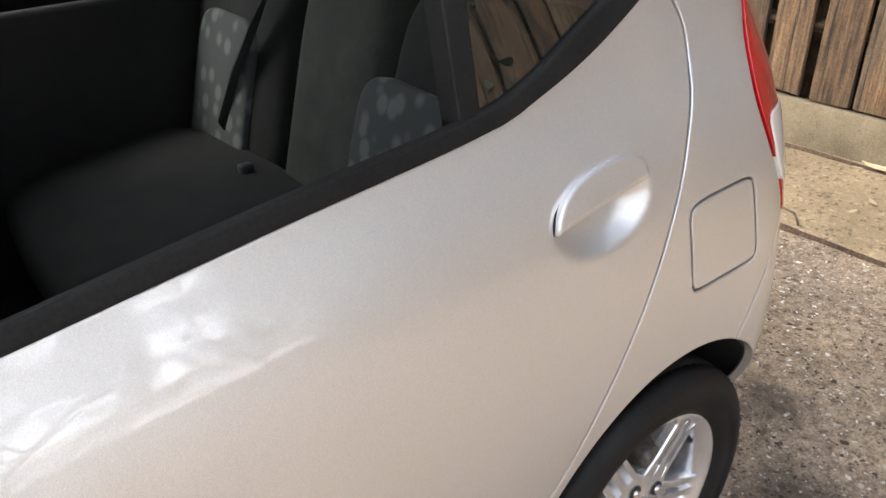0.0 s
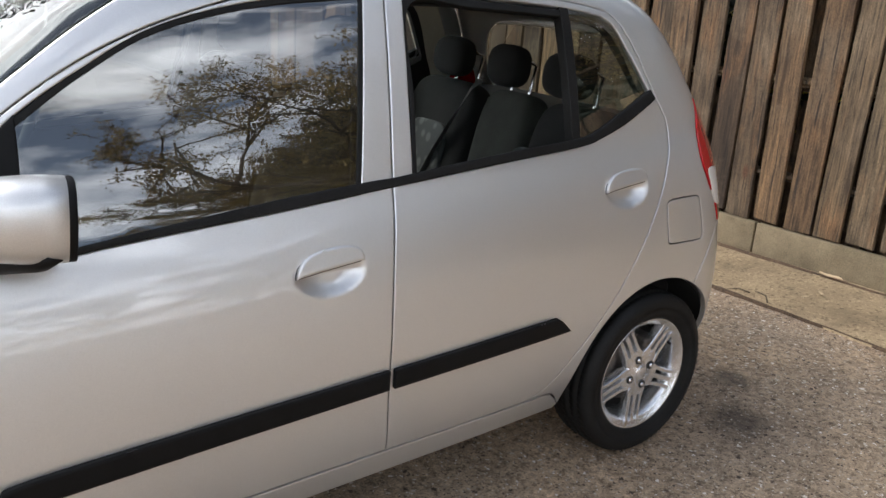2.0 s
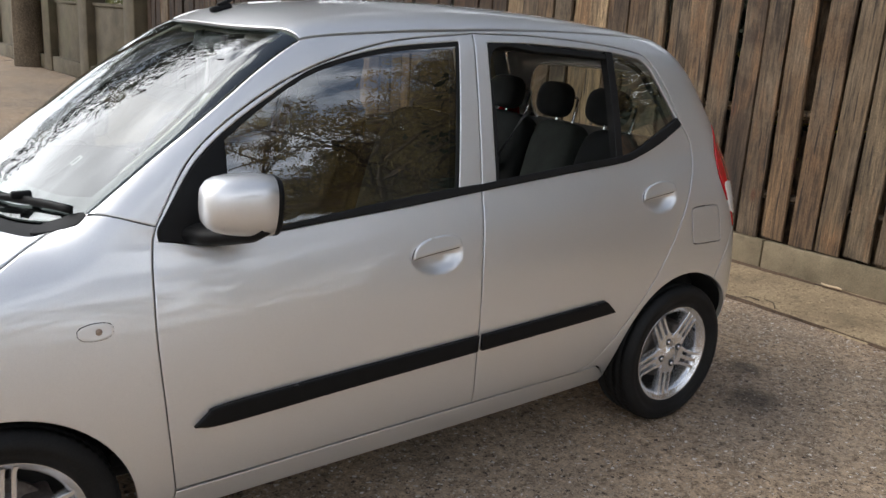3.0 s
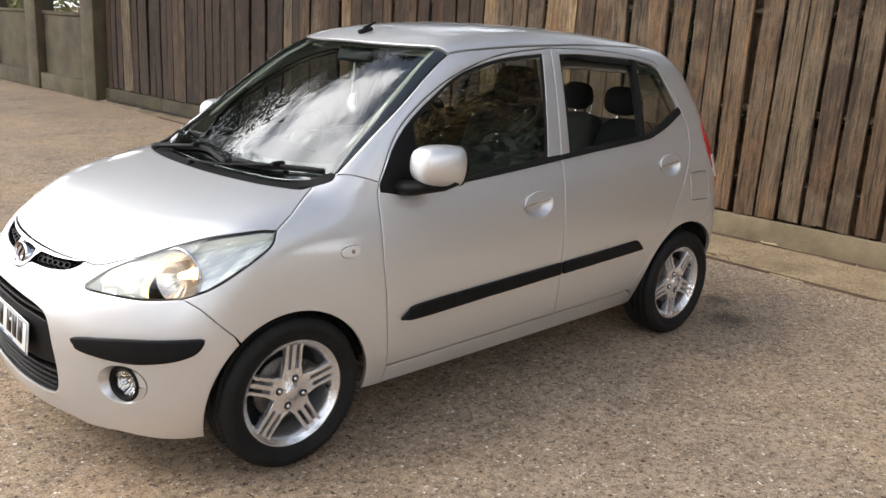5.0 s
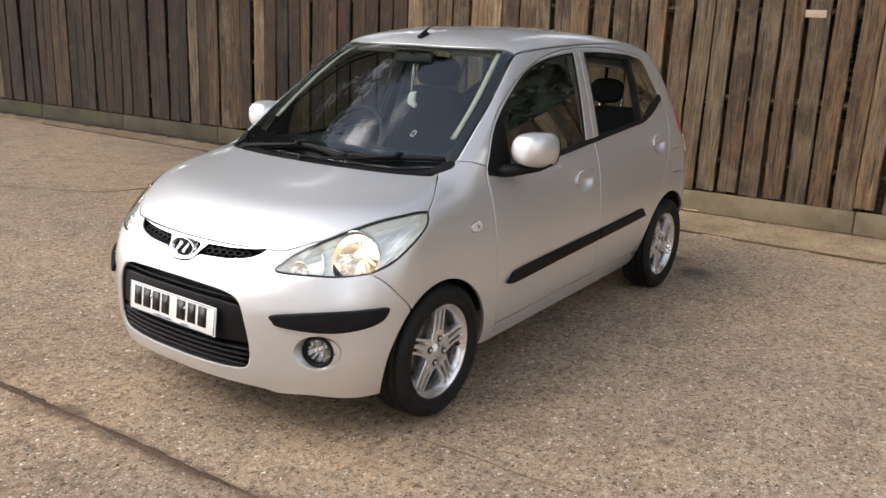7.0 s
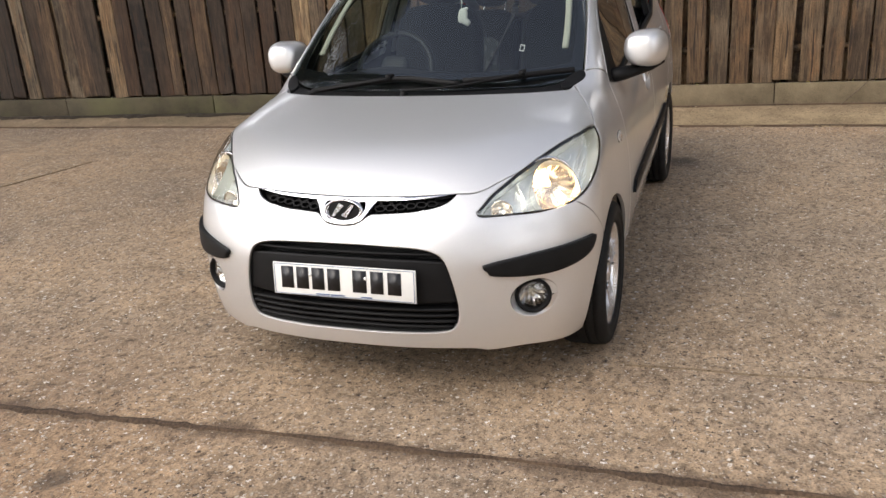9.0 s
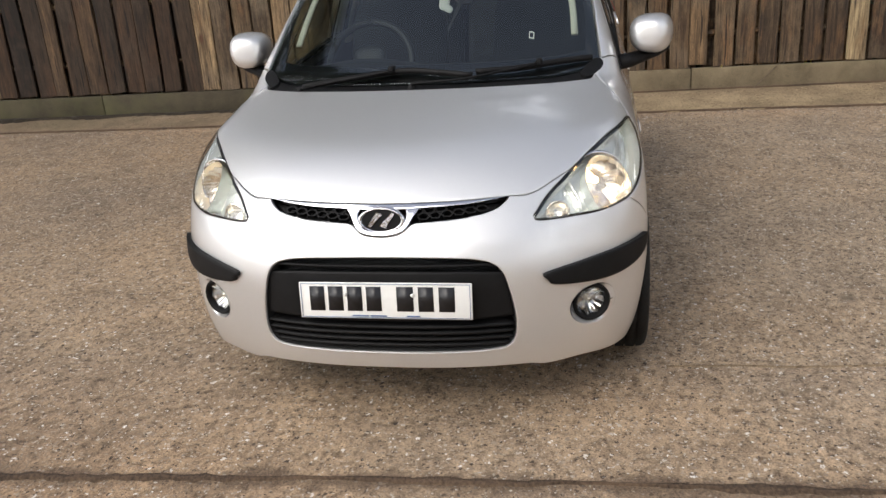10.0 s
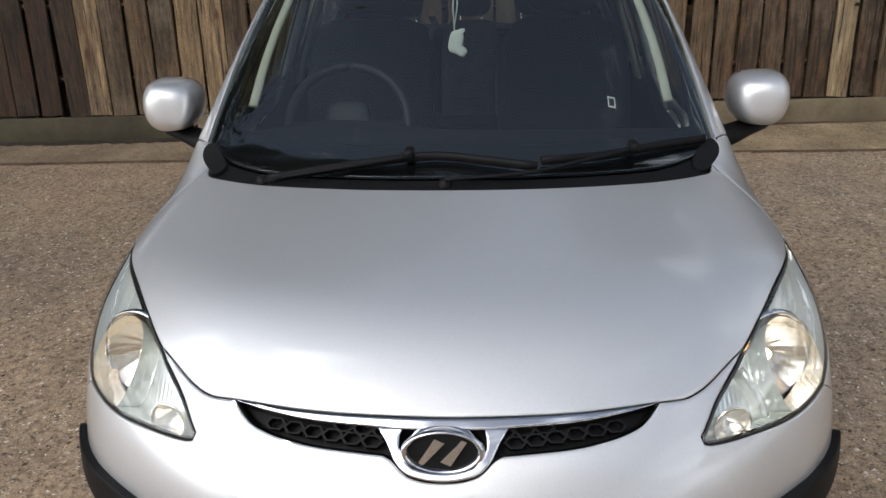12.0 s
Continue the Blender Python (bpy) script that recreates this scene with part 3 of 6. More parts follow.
    flip = np.sum(fn * nn[tri].mean(1), 1) < 0
    allf = [tuple(reversed(t)) if fl else t for t, fl in zip(allf, flip)]
    nn = nn / (np.linalg.norm(nn, axis=1, keepdims=True) + 1e-9)
    return v, nn, [tuple(map(int, t)) for t in allf]


def both(name, *args, **kw):
    return panel(name, *args, **kw), panel(name, *args, mirror=True, **kw)


def to(chart_uv, chart_from, pts):
    """Points of one chart's plane carried to another's."""
    return chart_uv(chart_from(np.asarray(pts, float)))


def sym(pts):
    """A line from the middle outwards, made whole across the car (y to -y)."""
    p = np.asarray(pts, float)
    return np.vstack([(p * [1, -1])[::-1], p[1:] if abs(p[0][1]) < 1e-6 else p])


def sym_u(pts):
    p = np.asarray(pts, float)
    return np.vstack([(p * [-1, 1])[::-1], p[1:] if abs(p[0][0]) < 1e-6 else p])


def ellipse(cx, cz, rx, rz, a0, a1, n=48):
    a = np.radians(np.linspace(a0, a1, n))
    return np.stack([cx + rx * np.cos(a), cz + rz * np.sin(a)], 1)


# ---- small mesh makers ----
def mesh_part(name, verts, faces, mat, parent, label="", flat=False):
    me = bpy.data.meshes.new(name)
    me.from_pydata([tuple(map(float, v)) for v in verts], [], [tuple(map(int, f)) for f in faces])
    me.materials.append(mat)
    if not flat:
        me.shade_smooth()
    ob = new(name, me)
    ob.parent = parent
    return tagged(ob, label)


def block(name, size, place, mat, parent=None, bevel=.01, label="", turn=(0, 0, 0), segs=2):
    """A box with rounded edges."""
    bm = bmesh.new()
    bmesh.ops.create_cube(bm, size=1, matrix=Matrix.Diagonal((*size, 1)))
    if bevel:
        bmesh.ops.bevel(bm, geom=bm.edges[:], offset=min(bevel, min(size) * .49), segments=segs, profile=.5, affect="EDGES")
    for f in bm.faces:
        f.smooth = True
    bmesh.ops.transform(bm, matrix=pose(*place, *turn), verts=bm.verts)
    return part(name, bm, mat, parent, label)


def lump(name, radii, place, mat, parent, power=.5, label="", turn=(0, 0, 0), n=24, shape=None):
    """A soft cushion: a ball squared off by the power."""
    v, f = [], []
    for i in range(n + 1):
        a = math.pi * i / n - math.pi / 2
        for j in range(2 * n):
            b = math.pi * j / n
            c = [math.cos(a), math.cos(b), math.sin(b), math.sin(a)]
            c = [math.copysign(abs(k) ** power, k) for k in c]
            q = [c[0] * c[1], c[0] * c[2], c[3]]
            v.append(Vector([q[k] * radii[k] for k in range(3)]))
    for i in range(n):
        for j in range(2 * n):
            f.append((i * 2 * n + j, i * 2 * n + (j + 1) % (2 * n), (i + 1) * 2 * n + (j + 1) % (2 * n), (i + 1) * 2 * n + j))
    m = pose(*place, *turn)
    if shape:
        v = [shape(q) for q in v]
    return mesh_part(name, [m @ q for q in v], f, mat, parent, label)


def tube(name, pts, radius, mat, parent, label="", sides=10, flat=1.0):
    """A rod along points; radius a number or one for each point."""
    pts = [Vector(p) for p in pts]
    rs = radius if hasattr(radius, "__len__") else [radius] * len(pts)
    v, f = [], []
    up = Vector((0, 0, 1))
    for i, p in enumerate(pts):
        t = (pts[min(i + 1, len(pts) - 1)] - pts[max(i - 1, 0)]).normalized()
        a = t.cross(up if abs(t.z) < .9 else Vector((1, 0, 0))).normalized()
        b = t.cross(a)
        for k in range(sides):
            w = 2 * math.pi * k / sides
            v.append(p + rs[i] * (math.cos(w) * a + flat * math.sin(w) * b))
    for i in range(len(pts) - 1):
        for k in range(sides):
            f.append((i * sides + k, i * sides + (k + 1) % sides, (i + 1) * sides + (k + 1) % sides, (i + 1) * sides + k))
    f.append(tuple(range(sides))[::-1])
    f.append(tuple((len(pts) - 1) * sides + k for k in range(sides)))
    return mesh_part(name, v, f, mat, parent, label)


def lathe(name, profile, m, mat, parent, label="", n=64, ripple=None):
    """A turned form: (radius, height) pairs about the z axis of m."""
    v, f = [], []
    for r, h in profile:
        for k in range(n):
            w = 2 * math.pi * k / n
            d = ripple(r, h, k) if ripple else 0
            v.append(m @ Vector(((r + d) * math.cos(w), (r + d) * math.sin(w), h)))
    for i in range(len(profile) - 1):
        for k in range(n):
            f.append((i * n + k, i * n + (k + 1) % n, (i + 1) * n + (k + 1) % n, (i + 1) * n + k))
    return mesh_part(name, v, f, mat, parent, label)


def ribbon(name, chart, pts, w, h, mat, parent, label="", lift=0., step=.02):
    """A bar of width w (in the chart's plane) and height h that follows the skin."""
    line = smooth(pts, step)
    t = np.gradient(line, axis=0)
    t /= np.linalg.norm(t, axis=1, keepdims=True)
    side = np.stack([-t[:, 1], t[:, 0]], 1) * w / 2
    a, b = chart(line + side), chart(line - side)
    na, nb = normals(a), normals(b)
    rows = [a + na * (lift - h), a + na * (lift - .3 * h) , a * .85 + b * .15 + na * lift, a * .15 + b * .85 + nb * lift, b + nb * (lift - .3 * h), b + nb * (lift - h)]
    v = np.vstack(rows)
    k = len(line)
    f = [(r * k + i, r * k + i + 1, (r + 1) * k + i + 1, (r + 1) * k + i) for r in range(5) for i in range(k - 1)]
    f += [tuple(r * k for r in range(6)), tuple(r * k + k - 1 for r in range(6))[::-1]]
    ob = mesh_part(name, v, f, mat, parent, label)
    return ob

# ---- ground, apron, wall ----


def lines(near, far, step):
    """Grid lines, dense near the middle and wide apart beyond."""
    a = list(np.arange(-near, near + 1e-6, step))
    w, x = step, near
    while x < far:
        w *= 1.6
        x += w
        a += [x, -x]
    return sorted(a)


gx = lines(7, 600, .25)
gv, gf = [], []
for x in gx:
    for y in gx:
        d = noise.noise((x * .9, y * .9, 3)) * .006 if abs(x) < 7 and abs(y) < 7 else 0
        gv.append((x, y, d - .004))
n_ = len(gx)
gf = [(i * n_ + j, (i + 1) * n_ + j, (i + 1) * n_ + j + 1, i * n_ + j + 1) for i in range(n_ - 1) for j in range(n_ - 1)]
ground = tagged(mesh_part("ground", gv, gf, ground_mat, None), "worn gravelly concrete yard with stains", "ground", kind="structure")


def fence_x(y):
    return 4.70 - .07 * y


def ragged_strip(name, near, far, z0, z1, y0, y1, mat, label, category, rough=.02, step=.06, thick=.03):
    """A slab between two lines, with a broken near edge."""
    v, f = [], []
    ys = np.arange(y0, y1 + 1e-6, step)
    for y in ys:
        w = noise.noise((y * 3.1, 7.7, 0)) * rough + noise.noise((y * 11, 1.3, 0)) * rough * .5
        xn, xf = near(y) + w, far(y)
        for k, (s, z) in enumerate(((0, -thick), (0, z0 - .004), (.03, z0), (.35, z0 + (z1 - z0) * .3), (.7, z0 + (z1 - z0) * .7), (1, z1))):
            v.append((xn + (xf - xn) * s, y, z + (noise.noise((y * 2, s * 5, 2)) * .006 if k > 1 else 0)))
    k = 6
    f = [(i * k + j, i * k + j + 1, (i + 1) * k + j + 1, (i + 1) * k + j) for i in range(len(ys) - 1) for j in range(k - 1)]
    return tagged(mesh_part(name, v, f, mat, None), label, category, kind="structure")


ragged_strip("pavement", lambda y: 4.03 - .03 * y, lambda y: fence_x(y) + .08, .010, .055, -9, 1.08, apron_mat, "sandy worn concrete strip along the fence foot", "pavement")
ragged_strip("pavement", lambda y: 4.03 - .03 * y, lambda y: fence_x(y) + .08, .008, .045, 1.08, 24, foot_mat, "dirty brown concrete strip along the old fence", "pavement")


def joint(pts, w, mat=dirt_mat, z=.004):
    """A dirt-filled joint in the yard, ragged on both sides."""
    line = smooth(pts, .025)
    v, f = [], []
    for i, (x, y) in enumerate(line):
        t = line[min(i + 1, len(line) - 1)] - line[max(i - 1, 0)]
        t = t / (np.linalg.norm(t) + 1e-9)
        nx, ny = -t[1], t[0]
        wob = noise.noise((x * 5, y * 5, 9)) * w * .5
        a = w * (.55 + .7 * noise.noise((x * 14, y * 14, 1)) + .35 * noise.noise((x * 45, y * 45, 4)))
        b = w * (.55 + .7 * noise.noise((x * 14, y * 14, 5)) + .35 * noise.noise((x * 45, y * 45, 8)))
        gap_ = .25 + 1.1 * max(0, noise.noise((x * 2.3, y * 2.3, 12)) + .45)
        a, b = max(a * gap_, .06 * w), max(b * gap_, .06 * w)

        zz = noise.noise((x * .9, y * .9, 3)) * .006
        for s, h in ((wob + a, -.006), (wob + a * .6, z), (wob - b * .6, z), (wob - b, -.006)):
            v.append((x + nx * s, y + ny * s, zz + h))
    f = [(i * 4 + j, i * 4 + j + 1, i * 4 + 5 + j, i * 4 + 4 + j) for i in range(len(line) - 1) for j in range(3)]
    return tagged(mesh_part("trim", v, f, mat, None), "dark dirt-filled joint across the concrete", "joint", kind="structure")


joint([(-1.35, 6.5), (-1.22, 4.5), (-1.10, 2.6), (-1.02, 1.30), (-.985, .74), (-.93, -.10), (-.90, -.80), (-.875, -1.45), (-.84, -2.6), (-.80, -4.5)], .027)
joint([(-.215, -.86), (-.20, -1.1), (-.20, -1.31), (-.175, -1.6), (-.15, -2.2)], .0025, foot_mat)
joint([(.94, 5.13), (1.23, 4.75), (1.57, 4.18), (2.0, 4.04), (2.5, 3.95)], .0025, foot_mat)
joint([(4.13, -4), (4.09, -2), (4.055, -1), (4.03, 0), (4.0, 1), (3.97, 2), (3.9, 4), (3.75, 9)], .020, z=.012)
joint([(fence_x(y) - .075, y) for y in (-4.0, -2.5, -1.2, 0.0, 1.0)], .022, z=.062)
joint([(fence_x(y) - .085, y) for y in (1.0, 2.0, 3.5, 5.0, 7.0, 9.0, 11.2)], .075, soil_mat, .056)
joint([(2.2, 18.3), (2.8, 18.8), (3.7, 20.0), (4.5, 20.7)], .03)

# old wall beyond the fence: piers with lower panels between
wall = tagged(new("wall_boundary"), "old concrete wall with piers and lower panels", "wall", kind="structure")
turn_w = math.degrees(math.atan(.07))
for k in range(9):
    y = 11.62 + 2.42 * k
    block("pier", (.36, .50, 2.3), (fence_x(y) - .02, y, 1.15), wall_mat, wall, .02, turn=(0, 0, turn_w))
    block("panel", (.20, 1.94, 1.36), (fence_x(y + 1.21) + .05, y + 1.21, .68), wall_mat, wall, .015, turn=(0, 0, turn_w))
    block("plinth", (.30, 1.94, .30), (fence_x(y + 1.21) - .02, y + 1.21, .15), wall_mat, wall, .02, turn=(0, 0, turn_w))
    block("coping", (.26, 1.94, .06), (fence_x(y + 1.21) + .05, y + 1.21, 1.39), wall_mat, wall, .012, turn=(0, 0, turn_w))


# ---- trees and hedges round the yard ----
def leaf_cloud(pts, size, seed, per=1):
    r = random.Random(seed)
    v, f = [], []
    for p in pts:
        for _ in range(per):
            c = Vector(p) + Vector((r.gauss(0, 1), r.gauss(0, 1), r.gauss(0, 1))) * size * 2.2
            a = Vector((r.gauss(0, 1), r.gauss(0, 1), r.gauss(0, 1))).normalized()
            b = a.orthogonal().normalized()
            s = size * r.uniform(.5, 1.2)
            i = len(v)
            v += [c - a * s, c + b * s * .45, c + a * s, c - b * s * .45]
            f.append((i, i + 1, i + 2, i + 3))
    return v, f


def tree(seed, height, spread, mat, leaf, per, depth=7):
    """A trunk that forks again and again, with small leaves or buds at the twigs."""
    r = random.Random(seed)
    v, f, tips = [], [], []

    def limb(p, d, length, rad, level):
        n = 4
        q, rings_ = Vector(p), []
        for i in range(n + 1):
            a = d.orthogonal().normalized()
            b = d.cross(a)
            rr = rad * (1 - .45 * i / n)
            sides = 7 if level < 2 else 4
            base = len(v)
            v.extend(q + rr * (math.cos(2 * math.pi * k / sides) * a + math.sin(2 * math.pi * k / sides) * b) for k in range(sides))
            rings_.append((base, sides))
            if i:
                b0 = rings_[-2][0]
                f.extend((b0 + k, b0 + (k + 1) % sides, base + (k + 1) % sides, base + k) for k in range(sides))
            if i < n:
                d = (d + Vector((r.gauss(0, .13), r.gauss(0, .13), r.gauss(.03, .08)))).normalized()
                q = q + d * length / n
                if level >= depth - 2:
                    tips.append(q.copy())
        if level < depth:
            for _ in range(r.choice((2, 3, 3)) if level else 5):
                side = Vector((r.gauss(0, 1), r.gauss(0, 1), r.gauss(.15, .5))).normalized()
                limb(q - d * length * r.uniform(0, .35), (d * .55 + side * spread).normalized(), length * r.uniform(.6, .82), rad * .66, level + 1)

    limb((0, 0, 0), Vector((0, 0, 1)), height * .27, height * .013, 0)
    t = tagged(new("tree"), "spreading bare spring tree with fine twigs and buds", "tree", "trees round the yard")
    mesh_part("trunk", v, f, bark, t, "grey-brown bark")
    lv, lf = leaf_cloud(tips, leaf, seed, per)
    mesh_part("crown", lv, lf, mat, t, "thin golden-brown buds and young leaves")
    return t


oak = tree(3, 19.0, .80, leaf_mats[0], .07, 2, 8)
oak.matrix_basis = pose(11.5, -29, 0, 0, 0, 40)
ash = tree(8, 15.0, .78, leaf_mats[0], .038, 3, 8)
ash.matrix_basis = pose(8.8, -11.6, 0, 0, 0, 15)
for x, y, a, t in ((17, -22, 120, oak), (-3, -27, 20, oak), (-9, -18, 200, ash), (-17, -5, 75, oak), (-19, 6, 160, ash), (15.5, -9, 250, ash), (13, -14.5, 80, ash), (2, -33, 310, oak)):
    copy_thing(t, pose(x, y, 0, 0, 0, a))


def hedge(name, label, x0, x1, y0, y1, h, mat, count, size, seed, group="", slant=0.0):
    r = random.Random(seed)
    pts = []
    for _ in range(count):
        x, y = r.uniform(x0, x1), r.uniform(y0, y1)
        top = h * (.75 + .35 * noise.noise((x * .5, y * .5, seed)))
        pts.append((x, y, top * (1 - r.random() ** 1.6)))
    v, f = leaf_cloud(pts, size, seed, 1)
    v = [Vector((q.x + slant * q.y, q.y, q.z)) for q in v]
    return tagged(mesh_part(name, v, f, mat, None), label, "hedge", group, "stuff")


hedge("hedge", "dry golden-brown hedge along the far side of the yard", -26, 26, -19.0, -16.0, 3.2, leaf_mats[2], 34000, .11, 5)
# unseen hedge, made tall to cut the low sky off the bumper
hedge("hedge", "dry golden-brown hedge beyond the yard end, unseen, raised to block low sky", -16.5, -14, -14, 18, 5.0, leaf_mats[2], 26000, .12, 6)
# shrubs grown tall to keep the sky out of the fence gaps
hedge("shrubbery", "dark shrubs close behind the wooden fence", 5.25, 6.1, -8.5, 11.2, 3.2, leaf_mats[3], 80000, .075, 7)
# undergrowth looks sunlit through its bright leaf colour, not by the sun
hedge("undergrowth", "yellow-green leaves seen through the fence gaps, sunlight put into their colour", 6.2, 6.8, -8.5, 11.2, 2.1, leaf_mats[4], 2500, .06, 8)
hedge("undergrowth", "yellow-green leaves close behind the fence, sunlight put into their colour", 5.16, 5.36, -8.5, .9, 2.0, leaf_mats[4], 11000, .045, 10, slant=-.07)
# added screen, itself unseen, that keeps bright sky from showing between boards
hedge("shrubbery", "unseen dark hedge added behind the fence to block the sky", 7.2, 9.0, -10, 11, 4.4, leaf_mats[3], 40000, .17, 14)
hedge("shrubbery", "dull green shrubs behind the old wall", 5.6, 7.5, 11, 34, 2.4, leaf_mats[1], 9000, .09, 9)


def conifer(seed, height):
    """A tall dark conifer with drooping, needle-covered branches."""
    r = random.Random(seed)
    t = tagged(new("tree"), "tall dark conifer with drooping needled branches", "tree", "conifers round the yard")
    v, f, tips = [], [], []

    def rod(p, q, r0, r1):
        d = (q - p).normalized()
        a = d.orthogonal().normalized()
        b = d.cross(a)
        base = len(v)
        for c, rr in ((p, r0), (q, r1)):
            v.extend(c + rr * (math.cos(k * 1.257) * a + math.sin(k * 1.257) * b) for k in range(5))
        f.extend((base + k, base + (k + 1) % 5, base + 5 + (k + 1) % 5, base + 5 + k) for k in range(5))

    rod(Vector((0, 0, 0)), Vector((0, 0, height)), height * .02, .02)
    z = height * .25
    while z < height * .97:
        reach = (1 - z / height) * height * .46 + .3
        for _ in range(5):
            a = r.uniform(0, 6.283)
            p = Vector((0, 0, z))
            d = Vector((math.cos(a), math.sin(a), .12))
            for s in range(7):
                q = p + d * reach / 7 + Vector((0, 0, -.018 * s * reach / 3))
                rod(p, q, .03 * (1 - s / 8), .03 * (1 - (s + 1) / 8))
                p = q
                tips.extend([tuple(p + Vector((r.gauss(0, .16), r.gauss(0, .16), r.uniform(-.22, .03)))) for _ in range(5)])
        z += height * .022
    mesh_part("trunk", v, f, bark, t, "dark bark")
    lv, lf = leaf_cloud(tips, .12, seed, 9)
    mesh_part("crown", lv, lf, leaf_mats[3], t, "dark drooping needles")
    return t


fir = conifer(5, 20)
fir.matrix_basis = pose(6.0, 10.5, 0)
# last three are unseen, added to screen low sky from roof and wall
for x, y, a in ((3.2, 17.5, 20), (8.8, 5.5, 60), (13.5, -5.5, 100), (7.5, 17.5, 140), (9, 25, 215), (8.5, 33, 300)):
    copy_thing(fir, pose(x, y, 0, 0, 0, a))

# ---- the car: skin panels ----
car = tagged(new("car"), "clean silver five-door hatchback parked on gravelly concrete", "car")

GAP_A = smooth([(.398, .968), (.386, .928), (.374, .843), (.369, .71), (.378, .555), (.391, .40), (.404, .282)])
GAP_B = smooth([(1.403, 1.0), (1.375, .807), (1.365, .630), (1.364, .458), (1.379, .299)])
GAP_B_UP = smooth([(1.403, 1.0), (1.451, 1.463)])
GAP_C = smooth([(2.378, 1.180), (2.420, 1.10), (2.416, 1.03), (2.388, .965), (2.342, .866), (2.267, .726), (2.162, .572), (2.044, .435), (1.945, .332), (1.871, .299)])
FRAME_F = smooth([(.398, .968), (.492, 1.112), (.608, 1.211), (.780, 1.311), (.964, 1.382), (1.168, 1.432), (1.451, 1.463)])
FRAME_R = smooth([(1.451, 1.463), (1.719, 1.464), (1.979, 1.450), (2.17, 1.428), (2.243, 1.402), (2.310, 1.316), (2.378, 1.180)])
ARCH_F, ARCH_R = (-.005, .262, .312, .310), (2.392, .275, .336, .340)
SILL_Z = .205
HEAD_TOP = smooth([(.548, .764), (.645, .801), (.765, .834), (.90, .850), (.972, .846)])
HEAD_IN = smooth([(.548, .764), (.46, .717), (.404, .670)])
HEAD_LOW = smooth([(.404, .670), (.406, .659), (.43, .655), (.51, .653), (.60, .651), (.71, .661)])
HEAD_OUT = smooth([(.71, .661), (.785, .690), (.875, .746), (.955, .802), (.972, .846)])
HEADLIGHT = loop(HEAD_TOP[::-1], HEAD_IN, HEAD_LOW, HEAD_OUT)
SEAM = smooth([(.71, .661), (.765, .620), (.845, .530)])
HOOD_FRONT = [(-.579, 0), (-.568, -.21), (-.536, -.37), (-.507, -.445)]
HOOD_BACK_SIDE = [(.045, -.690), (.166, -.612)]
HOOD_REAR = [(.166, -.612), (.118, -.585), (.042, -.447), (-.006, -.24), (-.02, 0)]
SCREEN_SIDE = [(.212, -.640), (.392, -.620), (.589, -.592), (.858, -.526)]
SCREEN_TOP = [(.858, -.526), (.79, -.37), (.752, -.2), (.742, 0)]
DITCH = [(.858, -.526), (1.1, -.530), (1.5, -.528), (2.0, -.513), (2.42, -.475)]
GRILLE_LOW = ring([(0, .583), (.12, .581), (.24, .571), (.296, .542), (.320, .466), (.334, .365), (.324, .304), (.285, .285), (.14, .283), (0, .283), (-.14, .283), (-.285, .285), (-.324, .304), (-.334, .365), (-.320, .466), (-.296, .542), (-.24, .571), (-.12, .581)])
GRILLE_UP = loop(smooth(sym_u([(0, .7145), (.10, .7155), (.23, .718), (.358, .7225)])), smooth(sym_u([(0, .636), (.05, .643), (.085, .667), (.12, .671), (.225, .678), (.308, .694), (.358, .7225)])[::-1]))
STRIP = ring([(.410, .512), (.53, .529), (.63, .536), (.745, .538), (.768, .531), (.742, .490), (.67, .466), (.562, .458), (.436, .474), (.416, .49)])
FOG_C = (.549, .376)
FOG = ring([(FOG_C[0] + .070 * math.cos(a), FOG_C[1] + .064 * math.sin(a)) for a in np.linspace(0, 6.283, 17)[:-1]])

tip = on_front(np.array([[.972, .846]]))
hood_corner = [tuple(uv_top(tip)[0])] + HOOD_BACK_SIDE
hood_side_xz = to(uv_side, on_top, smooth(hood_corner))
fender_top = smooth([tuple(hood_side_xz[-1]), (.27, .999), (.398, .968)])
lamp_back = to(uv_side, on_front, HEAD_OUT[::-1])
seam_xz = to(uv_side, on_front, SEAM)
a_end = math.degrees(math.atan2((seam_xz[-1][1] - ARCH_F[1]) / ARCH_F[3], (seam_xz[-1][0] - ARCH_F[0]) / ARCH_F[2]))
arch = ellipse(*ARCH_F, a_end, -10)
both("front_wing", on_side, loop(lamp_back, seam_xz, arch, smooth([tuple(arch[-1]), (.335, SILL_Z), (.392, SILL_Z)]), smooth([(.392, SILL_Z), (.404, .282)]), GAP_A[::-1], fender_top[::-1], hood_side_xz[::-1]), silver, car, "silver front wing", step=.025, gap=.0012)

HANDLE_F, HANDLE_R = (1.204, .826), (2.204, .925)


def cup(c):
    """The hollow behind a door handle."""
    def depth(uv):
        d = ((uv[:, 0] - c[0]) / .088) ** 2 + ((uv[:, 1] - c[1]) / .056) ** 2
        k = np.clip((1.25 - d) / 1.1, 0, 1)
        low = np.clip((c[1] + .030 - uv[:, 1]) / .035, 0, 1)
        return -.024 * k * k * (3 - 2 * k) * low
    return depth


win_front = smooth([(.412, .968), (.50, 1.098), (.597, 1.184), (.723, 1.264), (.888, 1.350), (1.116, 1.407), (1.388, 1.436)])
win_low = smooth([(.402, .934), (.548, .915), (.758, .936), (1.082, .963), (1.312, .985)])
FRONT_DOOR = loop(GAP_A[::-1], FRAME_F, GAP_B_UP[::-1], GAP_B, smooth([(1.379, .299), (.404, .282)]))
